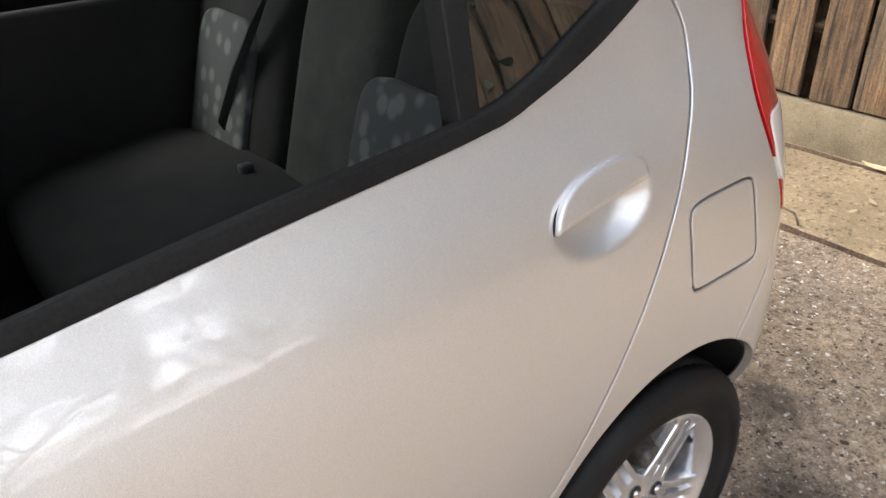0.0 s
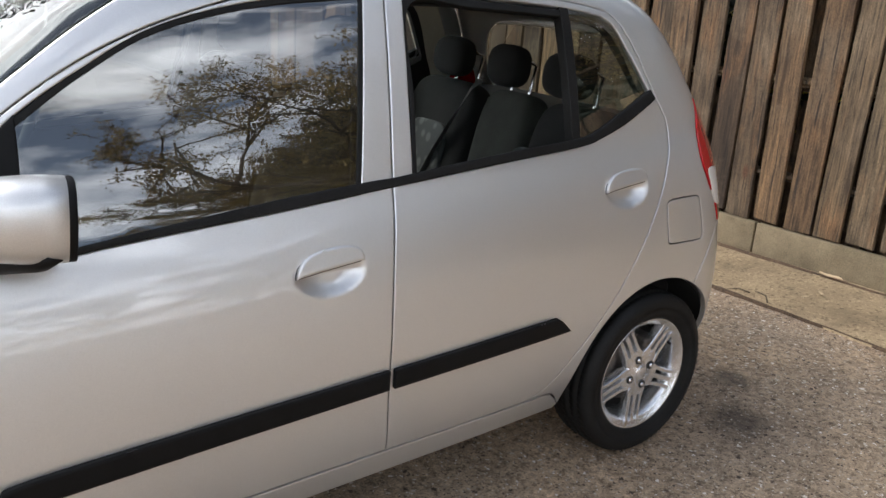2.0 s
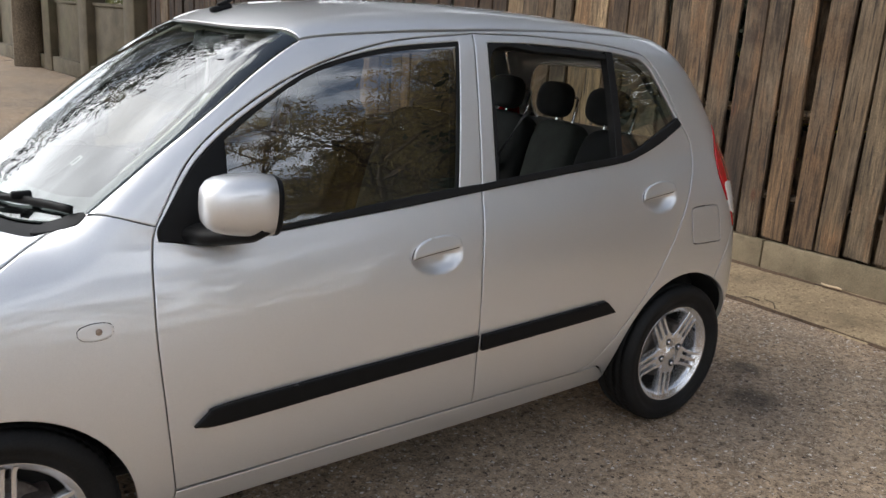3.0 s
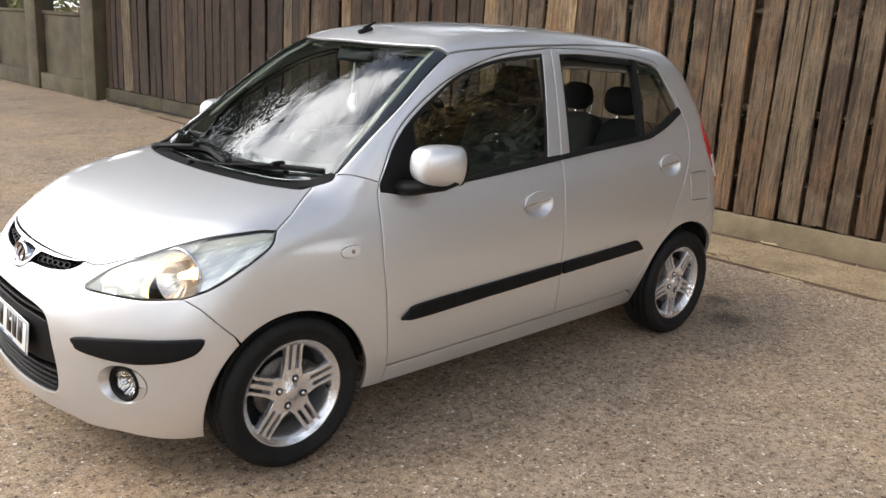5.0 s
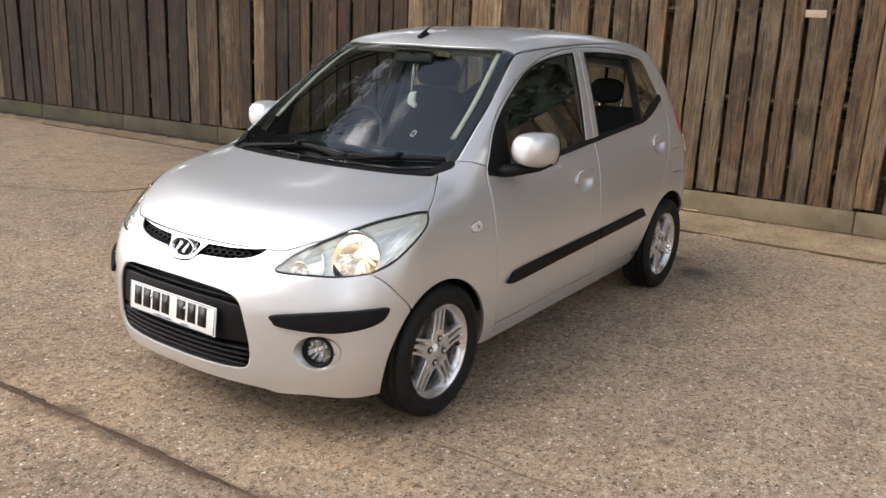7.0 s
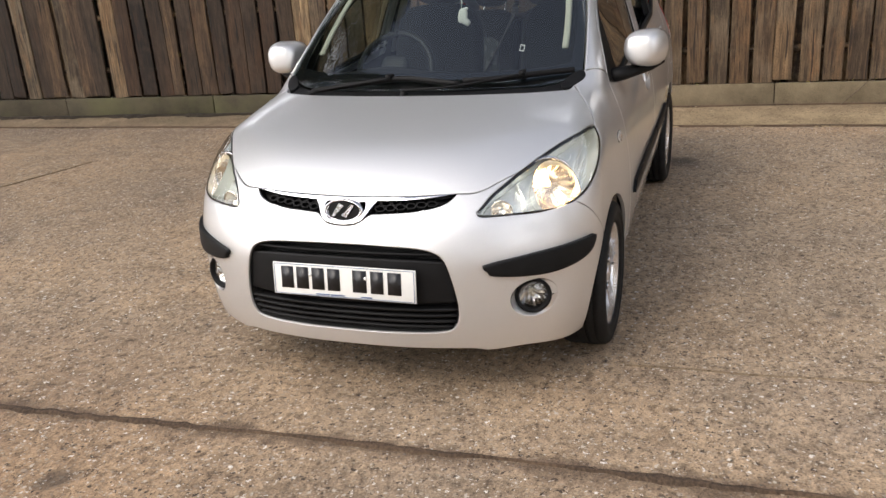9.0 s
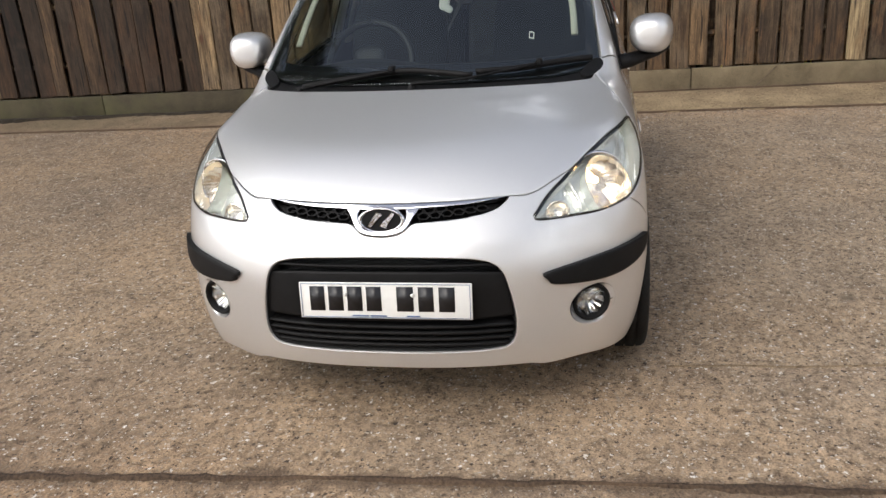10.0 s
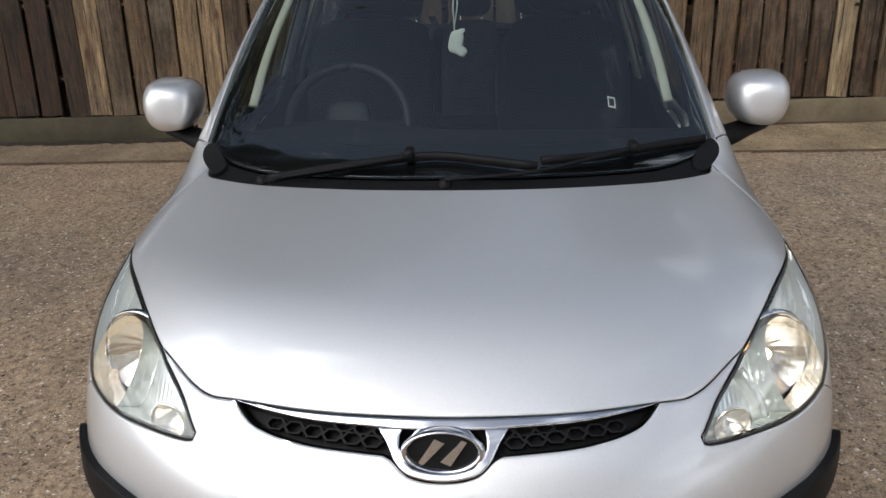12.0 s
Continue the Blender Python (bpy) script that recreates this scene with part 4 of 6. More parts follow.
FRONT_HOLE = loop(win_front, smooth([(1.388, 1.436), (1.350, 1.21), (1.312, .985)]), win_low[::-1], smooth([(.402, .934), (.412, .968)]))
front_doors = both("front_door", on_side, FRONT_DOOR, silver, car, "silver front door with closed window", holes=[FRONT_HOLE], swell=cup(HANDLE_F), fine=(*HANDLE_F, .12, .085), step=.03)
rear_top = smooth([(1.502, 1.437), (1.732, 1.438), (2.037, 1.424), (2.19, 1.404)])
rear_back = smooth([(2.19, 1.404), (2.236, 1.376), (2.288, 1.30), (2.350, 1.195), (2.356, 1.165)])
rear_low = smooth([(1.464, 1.000), (1.757, 1.026), (2.04, 1.050), (2.13, 1.070), (2.24, 1.108), (2.356, 1.165)])
REAR_DOOR = loop(GAP_B_UP, FRAME_R, GAP_C, smooth([(1.871, .299), (1.379, .299)]), GAP_B[::-1])
REAR_HOLE = loop(rear_top, rear_back, rear_low[::-1], smooth([(1.464, 1.000), (1.480, 1.2), (1.502, 1.437)]))
rear_doors = both("rear_door", on_side, REAR_DOOR, silver, car, "silver rear door with its window wound down", holes=[REAR_HOLE], swell=cup(HANDLE_R), fine=(*HANDLE_R, .12, .085), step=.03)

screen_xz = to(uv_side, on_top, smooth(SCREEN_SIDE))
ditch_xz = to(uv_side, on_top, smooth(DITCH))
archr = ellipse(*ARCH_R, 188, 61)
LAMP_EDGE = smooth([(.738, 1.165), (.778, 1.10), (.812, 1.03), (.824, .972), (.812, .905), (.785, .838), (.765, .775)])
HATCH_EDGE = np.vstack([smooth([tuple(ditch_xz[-1]), tuple(to(uv_side, on_rear, [(.745, 1.33)])[0]), tuple(to(uv_side, on_rear, [(.728, 1.22)])[0]), tuple(to(uv_side, on_rear, [(.738, 1.165)])[0])]), to(uv_side, on_rear, LAMP_EDGE)[1:]])
rear_seam = smooth([tuple(archr[-1]), (2.609, .691), tuple(HATCH_EDGE[-1])])
quarter = loop(fender_top, FRAME_F, FRAME_R, GAP_C, smooth([(1.871, .299), (1.98, .297), tuple(archr[0])]), archr, rear_seam, HATCH_EDGE[::-1], ditch_xz[::-1], screen_xz[::-1], smooth([tuple(screen_xz[0]), tuple(fender_top[0])]))
FUEL = ring([(2.383, .856), (2.398, .870), (2.45, .874), (2.52, .874), (2.537, .864), (2.552, .80), (2.563, .745), (2.552, .730), (2.47, .729), (2.41, .731), (2.397, .745), (2.389, .80)])
both("body_side", on_side, quarter, silver, car, "silver pillars and rear wing", holes=[FUEL], step=.025)
both("sill", on_side, loop(smooth([(.392, SILL_Z), (.404, .278)]), smooth([(.404, .278), (1.379, .295), (1.871, .295), (1.98, .293), tuple(archr[0])]), smooth([tuple(archr[0]), (2.05, SILL_Z)]), smooth([(2.05, SILL_Z), (.392, SILL_Z)])), silver, car, "silver sill")
both("fuel_flap", on_side, FUEL, silver, car, "silver fuel flap", gap=.0025)

HOOD_SIDE = to(uv_top, on_front, HEAD_TOP)
hood_front = np.vstack([smooth(sym(HOOD_FRONT + [tuple(HOOD_SIDE[0])]))])
hb = smooth(hood_corner)
HOOD = loop(hood_front, HOOD_SIDE, hb, smooth(sym(HOOD_REAR[::-1])[::-1]), (hb * [1, -1])[::-1], (HOOD_SIDE * [1, -1])[::-1])
panel("bonnet", on_top, HOOD, silver, car, "silver bonnet", gap=.0012, step=.025)
ROOF = loop(smooth(sym(SCREEN_TOP[::-1])), smooth(DITCH), smooth(sym([(2.50, 0), (2.48, -.25), (2.42, -.475)])[::-1]), (smooth(DITCH) * [1, -1])[::-1])
panel("roof", on_top, ROOF, silver, car, "silver roof", gap=.004)
glass_low = [(.224, -.612), (.175, -.56), (.105, -.44), (.055, -.24), (.04, 0)]
corner = smooth([(.212, -.640), (.224, -.612)])
SCREEN = loop(smooth(sym(SCREEN_TOP[::-1])), smooth(SCREEN_SIDE[::-1]), corner, smooth(sym(glass_low[::-1])[::-1]), (corner * [1, -1])[::-1], smooth(SCREEN_SIDE) * [1, -1])
windscreen = panel("windscreen", on_top, SCREEN, screen_glass, car, "clear windscreen with black border", gap=.003, lift=-.003)
see_side = [(.275, -.578), (.42, -.575), (.60, -.545), (.82, -.480)]
see_top = [(.82, -.480), (.80, -.35), (.77, -.2), (.762, 0)]
see_low = [(.275, -.578), (.22, -.46), (.165, -.24), (.15, 0)]
SEE = loop(smooth(sym(see_top[::-1])), smooth(see_side[::-1]), smooth(sym(see_low[::-1])[::-1]), smooth(see_side) * [1, -1])
panel("screen_border", on_top, SCREEN, gloss_black, windscreen, "black glass border", holes=[SEE], gap=.004, lift=-.008, depth=.002)
panel("screen_sticker", on_top, loop(smooth([(.271, -.396), (.299, -.396)]), smooth([(.299, -.396), (.299, -.377)]), smooth([(.299, -.377), (.271, -.377)]), smooth([(.271, -.377), (.271, -.396)])), white_tag, windscreen, "small white sticker frame", holes=[loop(smooth([(.275, -.393), (.295, -.393)]), smooth([(.295, -.393), (.295, -.380)]), smooth([(.295, -.380), (.275, -.380)]), smooth([(.275, -.380), (.275, -.393)]))], gap=0, lift=-.006, depth=0, edge=.0008)
cowl_end = smooth([(.166, -.612), (.212, -.640), (.224, -.612)])
COWL = loop(smooth(sym(HOOD_REAR[::-1])), cowl_end, smooth(sym(glass_low[::-1])[::-1]), (cowl_end * [1, -1])[::-1])
both("scuttle_corner", on_top, ring([(.135, -.585), (.165, -.610), (.200, -.633), (.232, -.645), (.252, -.638), (.240, -.612), (.205, -.585), (.16, -.565)]), black_plastic, car, "black scuttle corner", lift=.0012, gap=0, depth=.01, step=.02, edge=.003)
panel("scuttle", on_top, COWL, black_plastic, car, "black plastic scuttle", lift=-.010, depth=.03)

# front bumper and lamps
hood_front_u = to(uv_front, on_top, smooth(HOOD_FRONT + [tuple(HOOD_SIDE[0])]))
arch_front = to(uv_front, on_side, ellipse(*ARCH_F, a_end, 196))
bottom = smooth([tuple(arch_front[-1]), (.66, .18), (.53, .197), (.42, .197), (.36, .212), (.2, .221), (0, .223)])
half = np.vstack([hood_front_u, HEAD_IN[1:], HEAD_LOW[1:], SEAM[1:], arch_front[1:], bottom[1:]])
BUMPER = loop(half, (half * [-1, 1])[::-1])
bumper = panel("front_bumper", on_front, BUMPER, silver, car, "silver front bumper", holes=[GRILLE_LOW, GRILLE_UP, FOG, (FOG * [-1, 1])[::-1].copy()], step=.025, depth=.02, gap=.001)


def face(chart, uv, lift=0.0, aim=None, mirror=False):
    """A frame on the skin, its z axis outwards (or along aim)."""
    p = chart(np.array([uv]))
    n = Vector(aim).normalized() if aim else Vector(normals(p)[0])
    o = Vector(p[0]) + Vector(normals(p)[0]) * lift
    m = Matrix.Translation(o) @ n.to_track_quat("Z", "Y").to_matrix().to_4x4()
    return Matrix.Diagonal((1, -1, 1, 1)) @ m if mirror else m


for side in (False, True):
    well = face(on_front, (.675, .764), -.092, (-1, -.42, .12))
    room, mid = inset(HEADLIGHT, .010), uv_front(np.array([well @ Vector((0, 0, .03))]))[0]
    well = uv_front(np.array([well @ Vector((.078 * math.cos(a), .078 * math.sin(a), .036)) for a in np.linspace(0, 2 * math.pi, 56, endpoint=False)]))
    well = np.array([next(mid + (q - mid) * k for k in np.linspace(1, .02, 80) if within((mid + (q - mid) * k)[None], room)[0]) for q in well])
    lamp = panel("headlight", on_front, HEADLIGHT, lamp_white, car, "clear headlight with lit sidelight", holes=[loop(np.array(well))], mirror=side, gap=.007, lift=-.052, depth=-.047, step=.02)
    panel("lens", on_front, HEADLIGHT, lens_glass, lamp, mirror=side, gap=.0012, lift=.0, depth=.004)
    panel("gasket", on_front, HEADLIGHT, rubber, lamp, "black rubber gasket", holes=[inset(HEADLIGHT, .0022)], mirror=side, gap=.0002, lift=-.001, depth=.02, edge=.002, step=.05)
    bowl_m = face(on_front, (.675, .764), -.092, (-1, -.42, .12), side)
    prof = [(.012, .004)] + [(.012 + .076 * k / 10, .004 + .044 * (k / 10) ** 2) for k in range(1, 11)]
    lathe("reflector_bowl", prof, bowl_m, lamp_chrome, lamp, "bright reflector bowl", n=72, ripple=lambda r, h, k: .0014 * (k % 4 < 2) * (.03 < r < .084))
    lathe("bowl_ring", [(.086, .046), (.088, .050), (.092, .049), (.094, .040)], bowl_m, chrome, lamp, "chrome ring round the bowl", n=72)
    lathe("bulb", [(.001, .040), (.008, .037), (.011, .026), (.011, .006)], bowl_m, bulb, lamp, "lit warm bulb", n=16)
    bowl2 = face(on_front, (.485, .686), -.046, (-1, -.25, .05), side)
    lathe("indicator_bowl", [(.004, .0), (.018, .006), (.030, .022), (.034, .034), (.036, .030)], bowl2, lamp_chrome, lamp, "indicator reflector", n=32, ripple=lambda r, h, k: .001 * (k % 2))
    ribbon("divider", on_front, [(.545, .745), (.555, .70), (.553, .665)], .010, .03, lamp_white, lamp, lift=-.022) if not side else None
    panel("rubbing_strip", on_front, STRIP, black_plastic, car, "black plastic bumper strip", mirror=side, lift=.016, depth=.024, edge=.010, gap=.0)
    # fog lamp
    fm = face(on_front, FOG_C, -.011, (-1, -.42, 0), side)
    lip = on_front(np.array(resample(np.vstack([FOG, FOG[:1]]), .009)[:-1])) * ([1, -1, 1] if side else 1)
    into = fm.inverted()
    throat = []
    for q in lip:
        w = into @ Vector(q)
        throat.append(fm @ (Vector((w.x, w.y, 0)).normalized() * .0605 + Vector((0, 0, -.004))))
    k_ = len(lip)
    fog = mesh_part("fog_lamp", [Vector(q) for q in lip] + throat, [(i, (i + 1) % k_, k_ + (i + 1) % k_, k_ + i) for i in range(k_)], silver, car, "round fog lamp in silver recess")
    lathe("bezel", [(.062, -.014), (.061, -.002), (.056, .004), (.048, -.001), (.046, -.020)], fm, black_plastic, fog, "black bezel", n=48)
    lathe("reflector", [(.002, -.050), (.015, -.046), (.032, -.034), (.047, -.014)], fm, fog_reflector, fog, n=48, ripple=lambda r, h, k: .005 * (k % 6 < 3) * (r > .01))
    lathe("bulb_shield", [(.001, -.020), (.009, -.022), (.010, -.045)], fm, lamp_chrome, fog, n=16)
    lathe("lens", [(.0, .002), (.020, .0), (.036, -.005), (.047, -.012)], fm, lens_glass, fog, n=40)

# upper grille
up_back = panel("upper_grille", on_front, GRILLE_UP, black_plastic, car, "black honeycomb grille under a chrome bar", lift=-.032, depth=-.03, gap=.002)
bar_top = [(0, .7125), (.10, .7135), (.23, .716), (.352, .7205)]
bar_low = [(0, .7000), (.085, .7005), (.10, .7020), (.23, .7075), (.352, .7205)]
panel("chrome_bar", on_front, loop(smooth(sym_u(bar_top)), smooth(sym_u(bar_low))[::-1]), chrome, up_back, "chrome bar", lift=.004, depth=.02, edge=.003, gap=0)
horn_o = sym_u([(0, .637), (.048, .6435), (.070, .658), (.088, .684), (.105, .702)])
horn_i = sym_u([(0, .6475), (.040, .652), (.058, .663), (.070, .684), (.066, .702)])
panel("badge_surround", on_front, loop(smooth(horn_o), smooth(horn_i)[::-1]), chrome, up_back, "chrome surround", lift=.004, depth=.02, edge=.003, gap=0)
hexv, hexf = [], []
for row in range(4):
    for col in range(-12, 13):
        cu, cz = .0325 * col + (.01625 if row % 2 else 0), .690 - .0135 * (row - .6)
        cz += .022 * max(0, (abs(cu) - .09)) / .26
        if abs(cu) < .088 or not within(np.array([[cu, cz]]), inset(GRILLE_UP, .012))[0]:
            continue
        a = np.radians(np.arange(6) * 60 + 30)
        for lift, s in ((-.026, 1.0), (-.008, 1.0), (-.008, .74), (-.026, .74)):
            uvh = np.stack([cu + .0188 * s * np.sin(a), cz + .0090 * s * np.cos(a)], 1)
            ph = on_front(uvh)
            hexv += list(ph + normals(ph) * lift)
        b = len(hexv) - 24
        for ringi in range(3):
            hexf += [(b + ringi * 6 + k, b + ringi * 6 + (k + 1) % 6, b + ringi * 6 + 6 + (k + 1) % 6, b + ringi * 6 + 6 + k) for k in range(6)]
for flank in (-1, 1):
    hv, hf = [], []
    for b in range(0, len(hexv), 24):
        if hexv[b][1] * flank > 0:
            hf += [tuple(i - b + len(hv) for i in q) for q in hexf[b // 24 * 18:b // 24 * 18 + 18]]
            hv += hexv[b:b + 24]
    mesh_part("honeycomb", hv, hf, black_plastic, up_back, flat=True)
# badge: plain oval with a plain slanted sign
bm_ = face(on_front, (0, .674), .006, (-1, 0, .22))
badge = lathe("badge", [(.0, -.004), (.030, -.004), (.055, -.004), (.0565, .004), (.060, .008), (.0655, .006), (.067, -.004), (.067, -.02)], bm_ @ Matrix.Diagonal((1.05, .56, 1, 1)), chrome, car, "oval chrome badge", n=64)
lathe("badge_field", [(.0, .0), (.03, .0), (.0555, -.001)], bm_ @ Matrix.Diagonal((1.05, .56, 1, 1)), black_plastic, badge, "dark field", n=48)
sv, sf = [], []
for pts in ([(-.043, -.020), (-.034, -.024), (.004, .018), (-.014, .026)], [(-.004, -.018), (.014, -.026), (.043, .020), (.034, .024)]):
    b = len(sv)
    sv += [bm_ @ Vector((x * .95, y * .9, z)) for z in (.001, .006) for x, y in pts]
    sf += [(b + 4, b + 5, b + 6, b + 7)] + [(b + k, b + (k + 1) % 4, b + 4 + (k + 1) % 4, b + 4 + k) for k in range(4)]
mesh_part("badge_sign", sv, sf, chrome, badge, "two plain slanted chrome strokes", flat=True)

ribbon("air_dam", on_front, [(-.50, .186), (-.40, .188), (-.34, .203), (-.2, .211), (0, .213), (.2, .211), (.34, .203), (.40, .188), (.50, .186)], .030, .03, black_plastic, bumper, lift=-.022)

# lower grille and number plate
low_back = panel("lower_grille", on_front, GRILLE_LOW, dark_gap, car, "black lower grille with slats", lift=-.060, depth=-.055, gap=.001)
band = loop(smooth([(-.312, .528), (-.2, .540), (0, .545), (.2, .540), (.312, .528)]), smooth([(.312, .528), (.326, .45), (.333, .385)]), smooth([(.333, .385), (0, .380), (-.333, .385)]), smooth([(-.333, .385), (-.326, .45), (-.312, .528)]))
panel("plate_panel", on_front, band, black_plastic, low_back, "black plate panel", lift=-.014, depth=.03, edge=.008)
for z, w in ((.559, .286), (.363, .332), (.342, .330), (.321, .327), (.301, .318)):
    ribbon("slat", on_front, [(-w, z - .004), (-w / 2, z), (0, z + .001), (w / 2, z), (w, z - .004)], .009, .035, black_plastic, low_back, lift=-.010)
plate_m = pose(-.698, -.008, .4535, 84, 0, -90) @ Matrix.Identity(4)
plate = block("number_plate", (.520, .111, .006), (0, 0, 0), plate_white, car, .0025, "white number plate with black bars for its characters")
plate.matrix_basis = plate_m


def plate_bar(name, w, h, x, y, mat, lift=.0038):
    b = block(name, (w, h, .0016), (x, y, lift), mat, plate, 0)
    return b


for x, w in ((-.205, .045), (-.148, .045), (-.090, .045), (-.032, .045), (.062, .050), (.124, .045), (.186, .047)):
    plate_bar("character_bar", w, .075, x, .006, plate_black)
for x, w in ((-.075, .05), (-.02, .05), (.085, .04)):
    plate_bar("small_print_bar", w, .004, x, -.0465, plate_blue)
for y, h, w in ((.0515, .0016, .508), (-.0515, .0016, .508)):
    plate_bar("border_line", w, h, 0, y, plate_blue)
for x in (-.254, .254):
    plate_bar("border_line", .0016, .103, x, 0, plate_blue)
for x in (-.119, .085):
    lathe("plate_screw", [(.0, .0085), (.004, .008), (.0062, .005), (.0062, .002)], Matrix.Translation((x, .018, 0)), plate_white, plate, n=16)

# rear
arch_rear = to(uv_rear, on_side, ellipse(*ARCH_R, 61, -12))
seam_rear = to(uv_rear, on_side, rear_seam)[::-1]
rhalf = np.vstack([smooth([(0, .745), (.5, .745), tuple(seam_rear[0])]), seam_rear[1:], arch_rear[1:], smooth([tuple(arch_rear[-1]), (.6, .235), (0, .235)])[1:]])
panel("rear_bumper", on_rear, loop(rhalf, (rhalf * [-1, 1])[::-1]), silver, car, "silver rear bumper")
TAIL = loop(LAMP_EDGE, smooth([tuple(LAMP_EDGE[-1]), (.70, .785), (.672, .90), (.665, 1.03), (.68, 1.12), (.738, 1.165)]))
hat_top = to(uv_rear, on_top, smooth([(2.42, -.475), (2.47, -.25), (2.49, 0)]))
hat_side = smooth([(.738, 1.165), (.728, 1.22), (.745, 1.33), tuple(hat_top[0])])
hhalf = np.vstack([smooth([(0, .75), (.5, .75), (.70, .785), (.672, .90), (.665, 1.03), (.68, 1.12), (.738, 1.165)]), hat_side[1:], hat_top[1:]])
RGLASS = ring([(0, 1.34), (.40, 1.335), (.55, 1.31), (.60, 1.20), (.57, 1.06), (.45, 1.03), (0, 1.02), (-.45, 1.03), (-.57, 1.06), (-.60, 1.20), (-.55, 1.31), (-.40, 1.335)])
tailgate = panel("tailgate", on_rear, loop(hhalf, (hhalf * [-1, 1])[::-1]), silver, car, "silver tailgate", holes=[RGLASS])
panel("rear_window", on_rear, RGLASS, glass, tailgate, lift=-.003)
for side in (False, True):
    tail_lamp = panel("tail_lamp", on_rear, TAIL, red_lens, car, "red tail lamp with clear lower panel", mirror=side, lift=.003, gap=.0015)
    panel("reversing_lens", on_rear, ring([(.795, .955), (.808, .915), (.780, .835), (.70, .84), (.69, .93)]), white_lens, tail_lamp, "clear lens", mirror=side, lift=.0055, gap=0)

# door furniture
for k, side in enumerate((False, True)):
    fd, rd = front_doors[k], rear_doors[k]
    GLASS_F = loop(smooth([(.592, 1.176), (.723, 1.260), (.888, 1.346), (1.116, 1.403), (1.386, 1.432)]), smooth([(1.386, 1.432), (1.350, 1.21), (1.314, 1.000)]), smooth([(1.314, 1.000), (1.087, .978), (.735, .940), (.575, .925)]), smooth([(.575, .925), (.585, 1.05), (.592, 1.176)]))
    panel("window", on_side, GLASS_F, glass, fd, "closed window", mirror=side, lift=-.006, gap=-.004, depth=.003)
    panel("sail_panel", on_side, loop(smooth([(.400, .934), (.398, .955), (.412, .980), (.50, 1.098), (.597, 1.188)]), smooth([(.597, 1.188), (.594, 1.10), (.585, 1.0), (.590, .922)]), smooth([(.590, .922), (.548, .913), (.400, .934)])), black_plastic, fd, "black mirror sail", mirror=side, lift=.002, gap=.0)
    panel("belt_moulding", on_side, loop(smooth([(.575, .917), (.758, .9345), (1.082, .961), (1.407, .991)]), smooth([(1.407, .991), (1.411, 1.013)]), smooth([(1.411, 1.013), (1.322, 1.008), (1.087, .987), (.735, .946), (.575, .925)]), smooth([(.575, .925), (.575, .917)])), rubber, fd, "black belt moulding", mirror=side, lift=.006, gap=.0, edge=.006)
    seal = loop(smooth([(.588, 1.178), (.723, 1.266), (.888, 1.352), (1.116, 1.409), (1.391, 1.438)]), smooth([(1.391, 1.438), (1.354, 1.21), (1.316, .995)]), smooth([(1.316, .995), (1.304, .995)]), smooth([(1.304, .995), (1.340, 1.21), (1.378, 1.425)]), smooth([(1.378, 1.425), (1.116, 1.396), (.888, 1.339), (.723, 1.252), (.588, 1.160)]), smooth([(.588, 1.160), (.588, 1.178)]))
    panel("window_seal", on_side, seal, rubber, fd, mirror=side, lift=-.002, gap=0, edge=.003, depth=.006)
    panel("side_moulding", on_side, loop(smooth([(.448, .462), (.480, .488), (.533, .509), (.9, .5285), (1.357, .5495)]), smooth([(1.357, .5495), (1.356, .4975)]), smooth([(1.356, .4975), (.9, .474), (.533, .455), (.448, .462)])), black_plastic, fd, "black side moulding", mirror=side, lift=.014, gap=0, edge=.010, depth=.02)
    panel("side_moulding", on_side, loop(smooth([(1.372, .550), (1.6, .561), (1.90, .576), (1.935, .572), (1.985, .528)]), smooth([(1.985, .528), (1.9, .523), (1.6, .509), (1.372, .498)]), smooth([(1.372, .498), (1.372, .550)])), black_plastic, rd, "black side moulding", mirror=side, lift=.014, gap=0, edge=.010, depth=.02)
    panel("belt_moulding", on_side, loop(smooth([(1.404, .991), (1.757, 1.0245), (2.04, 1.048), (2.13, 1.067), (2.24, 1.104), (2.36, 1.160), (2.376, 1.172)]), smooth([(2.376, 1.172), (2.356, 1.197)]), smooth([(2.356, 1.197), (2.232, 1.139), (2.12, 1.090), (2.026, 1.070), (1.762, 1.049), (1.4065, 1.013)]), smooth([(1.4065, 1.013), (1.404, .991)])), rubber, rd, "black belt moulding", mirror=side, lift=.006, gap=.0, edge=.006)
    panel("window_divider", on_side, loop(smooth([(2.028, 1.427), (2.062, 1.424)]), smooth([(2.062, 1.424), (2.058, 1.25), (2.046, 1.062)]), smooth([(2.046, 1.062), (2.014, 1.060)]), smooth([(2.014, 1.060), (2.024, 1.25), (2.028, 1.427)])), rubber, rd, "black window divider", mirror=side, lift=-.001, gap=0, depth=.03)
    panel("quarter_window", on_side, loop(smooth([(2.058, 1.424), (2.19, 1.403), (2.236, 1.376), (2.288, 1.30), (2.352, 1.190)]), smooth([(2.352, 1.190), (2.232, 1.130), (2.12, 1.085), (2.042, 1.065)]), smooth([(2.042, 1.065), (2.052, 1.25), (2.058, 1.424)])), glass, rd, "small fixed window", mirror=side, lift=-.005, gap=-.004, depth=.003)
    frame_seal = loop(smooth([(1.466, 1.010), (1.484, 1.2), (1.504, 1.434), (1.732, 1.434), (2.03, 1.420)]), smooth([(2.03, 1.420), (2.03, 1.402)]), smooth([(2.03, 1.402), (1.732, 1.415), (1.522, 1.414), (1.497, 1.2), (1.478, 1.010)]), smooth([(1.478, 1.010), (1.466, 1.010)]))
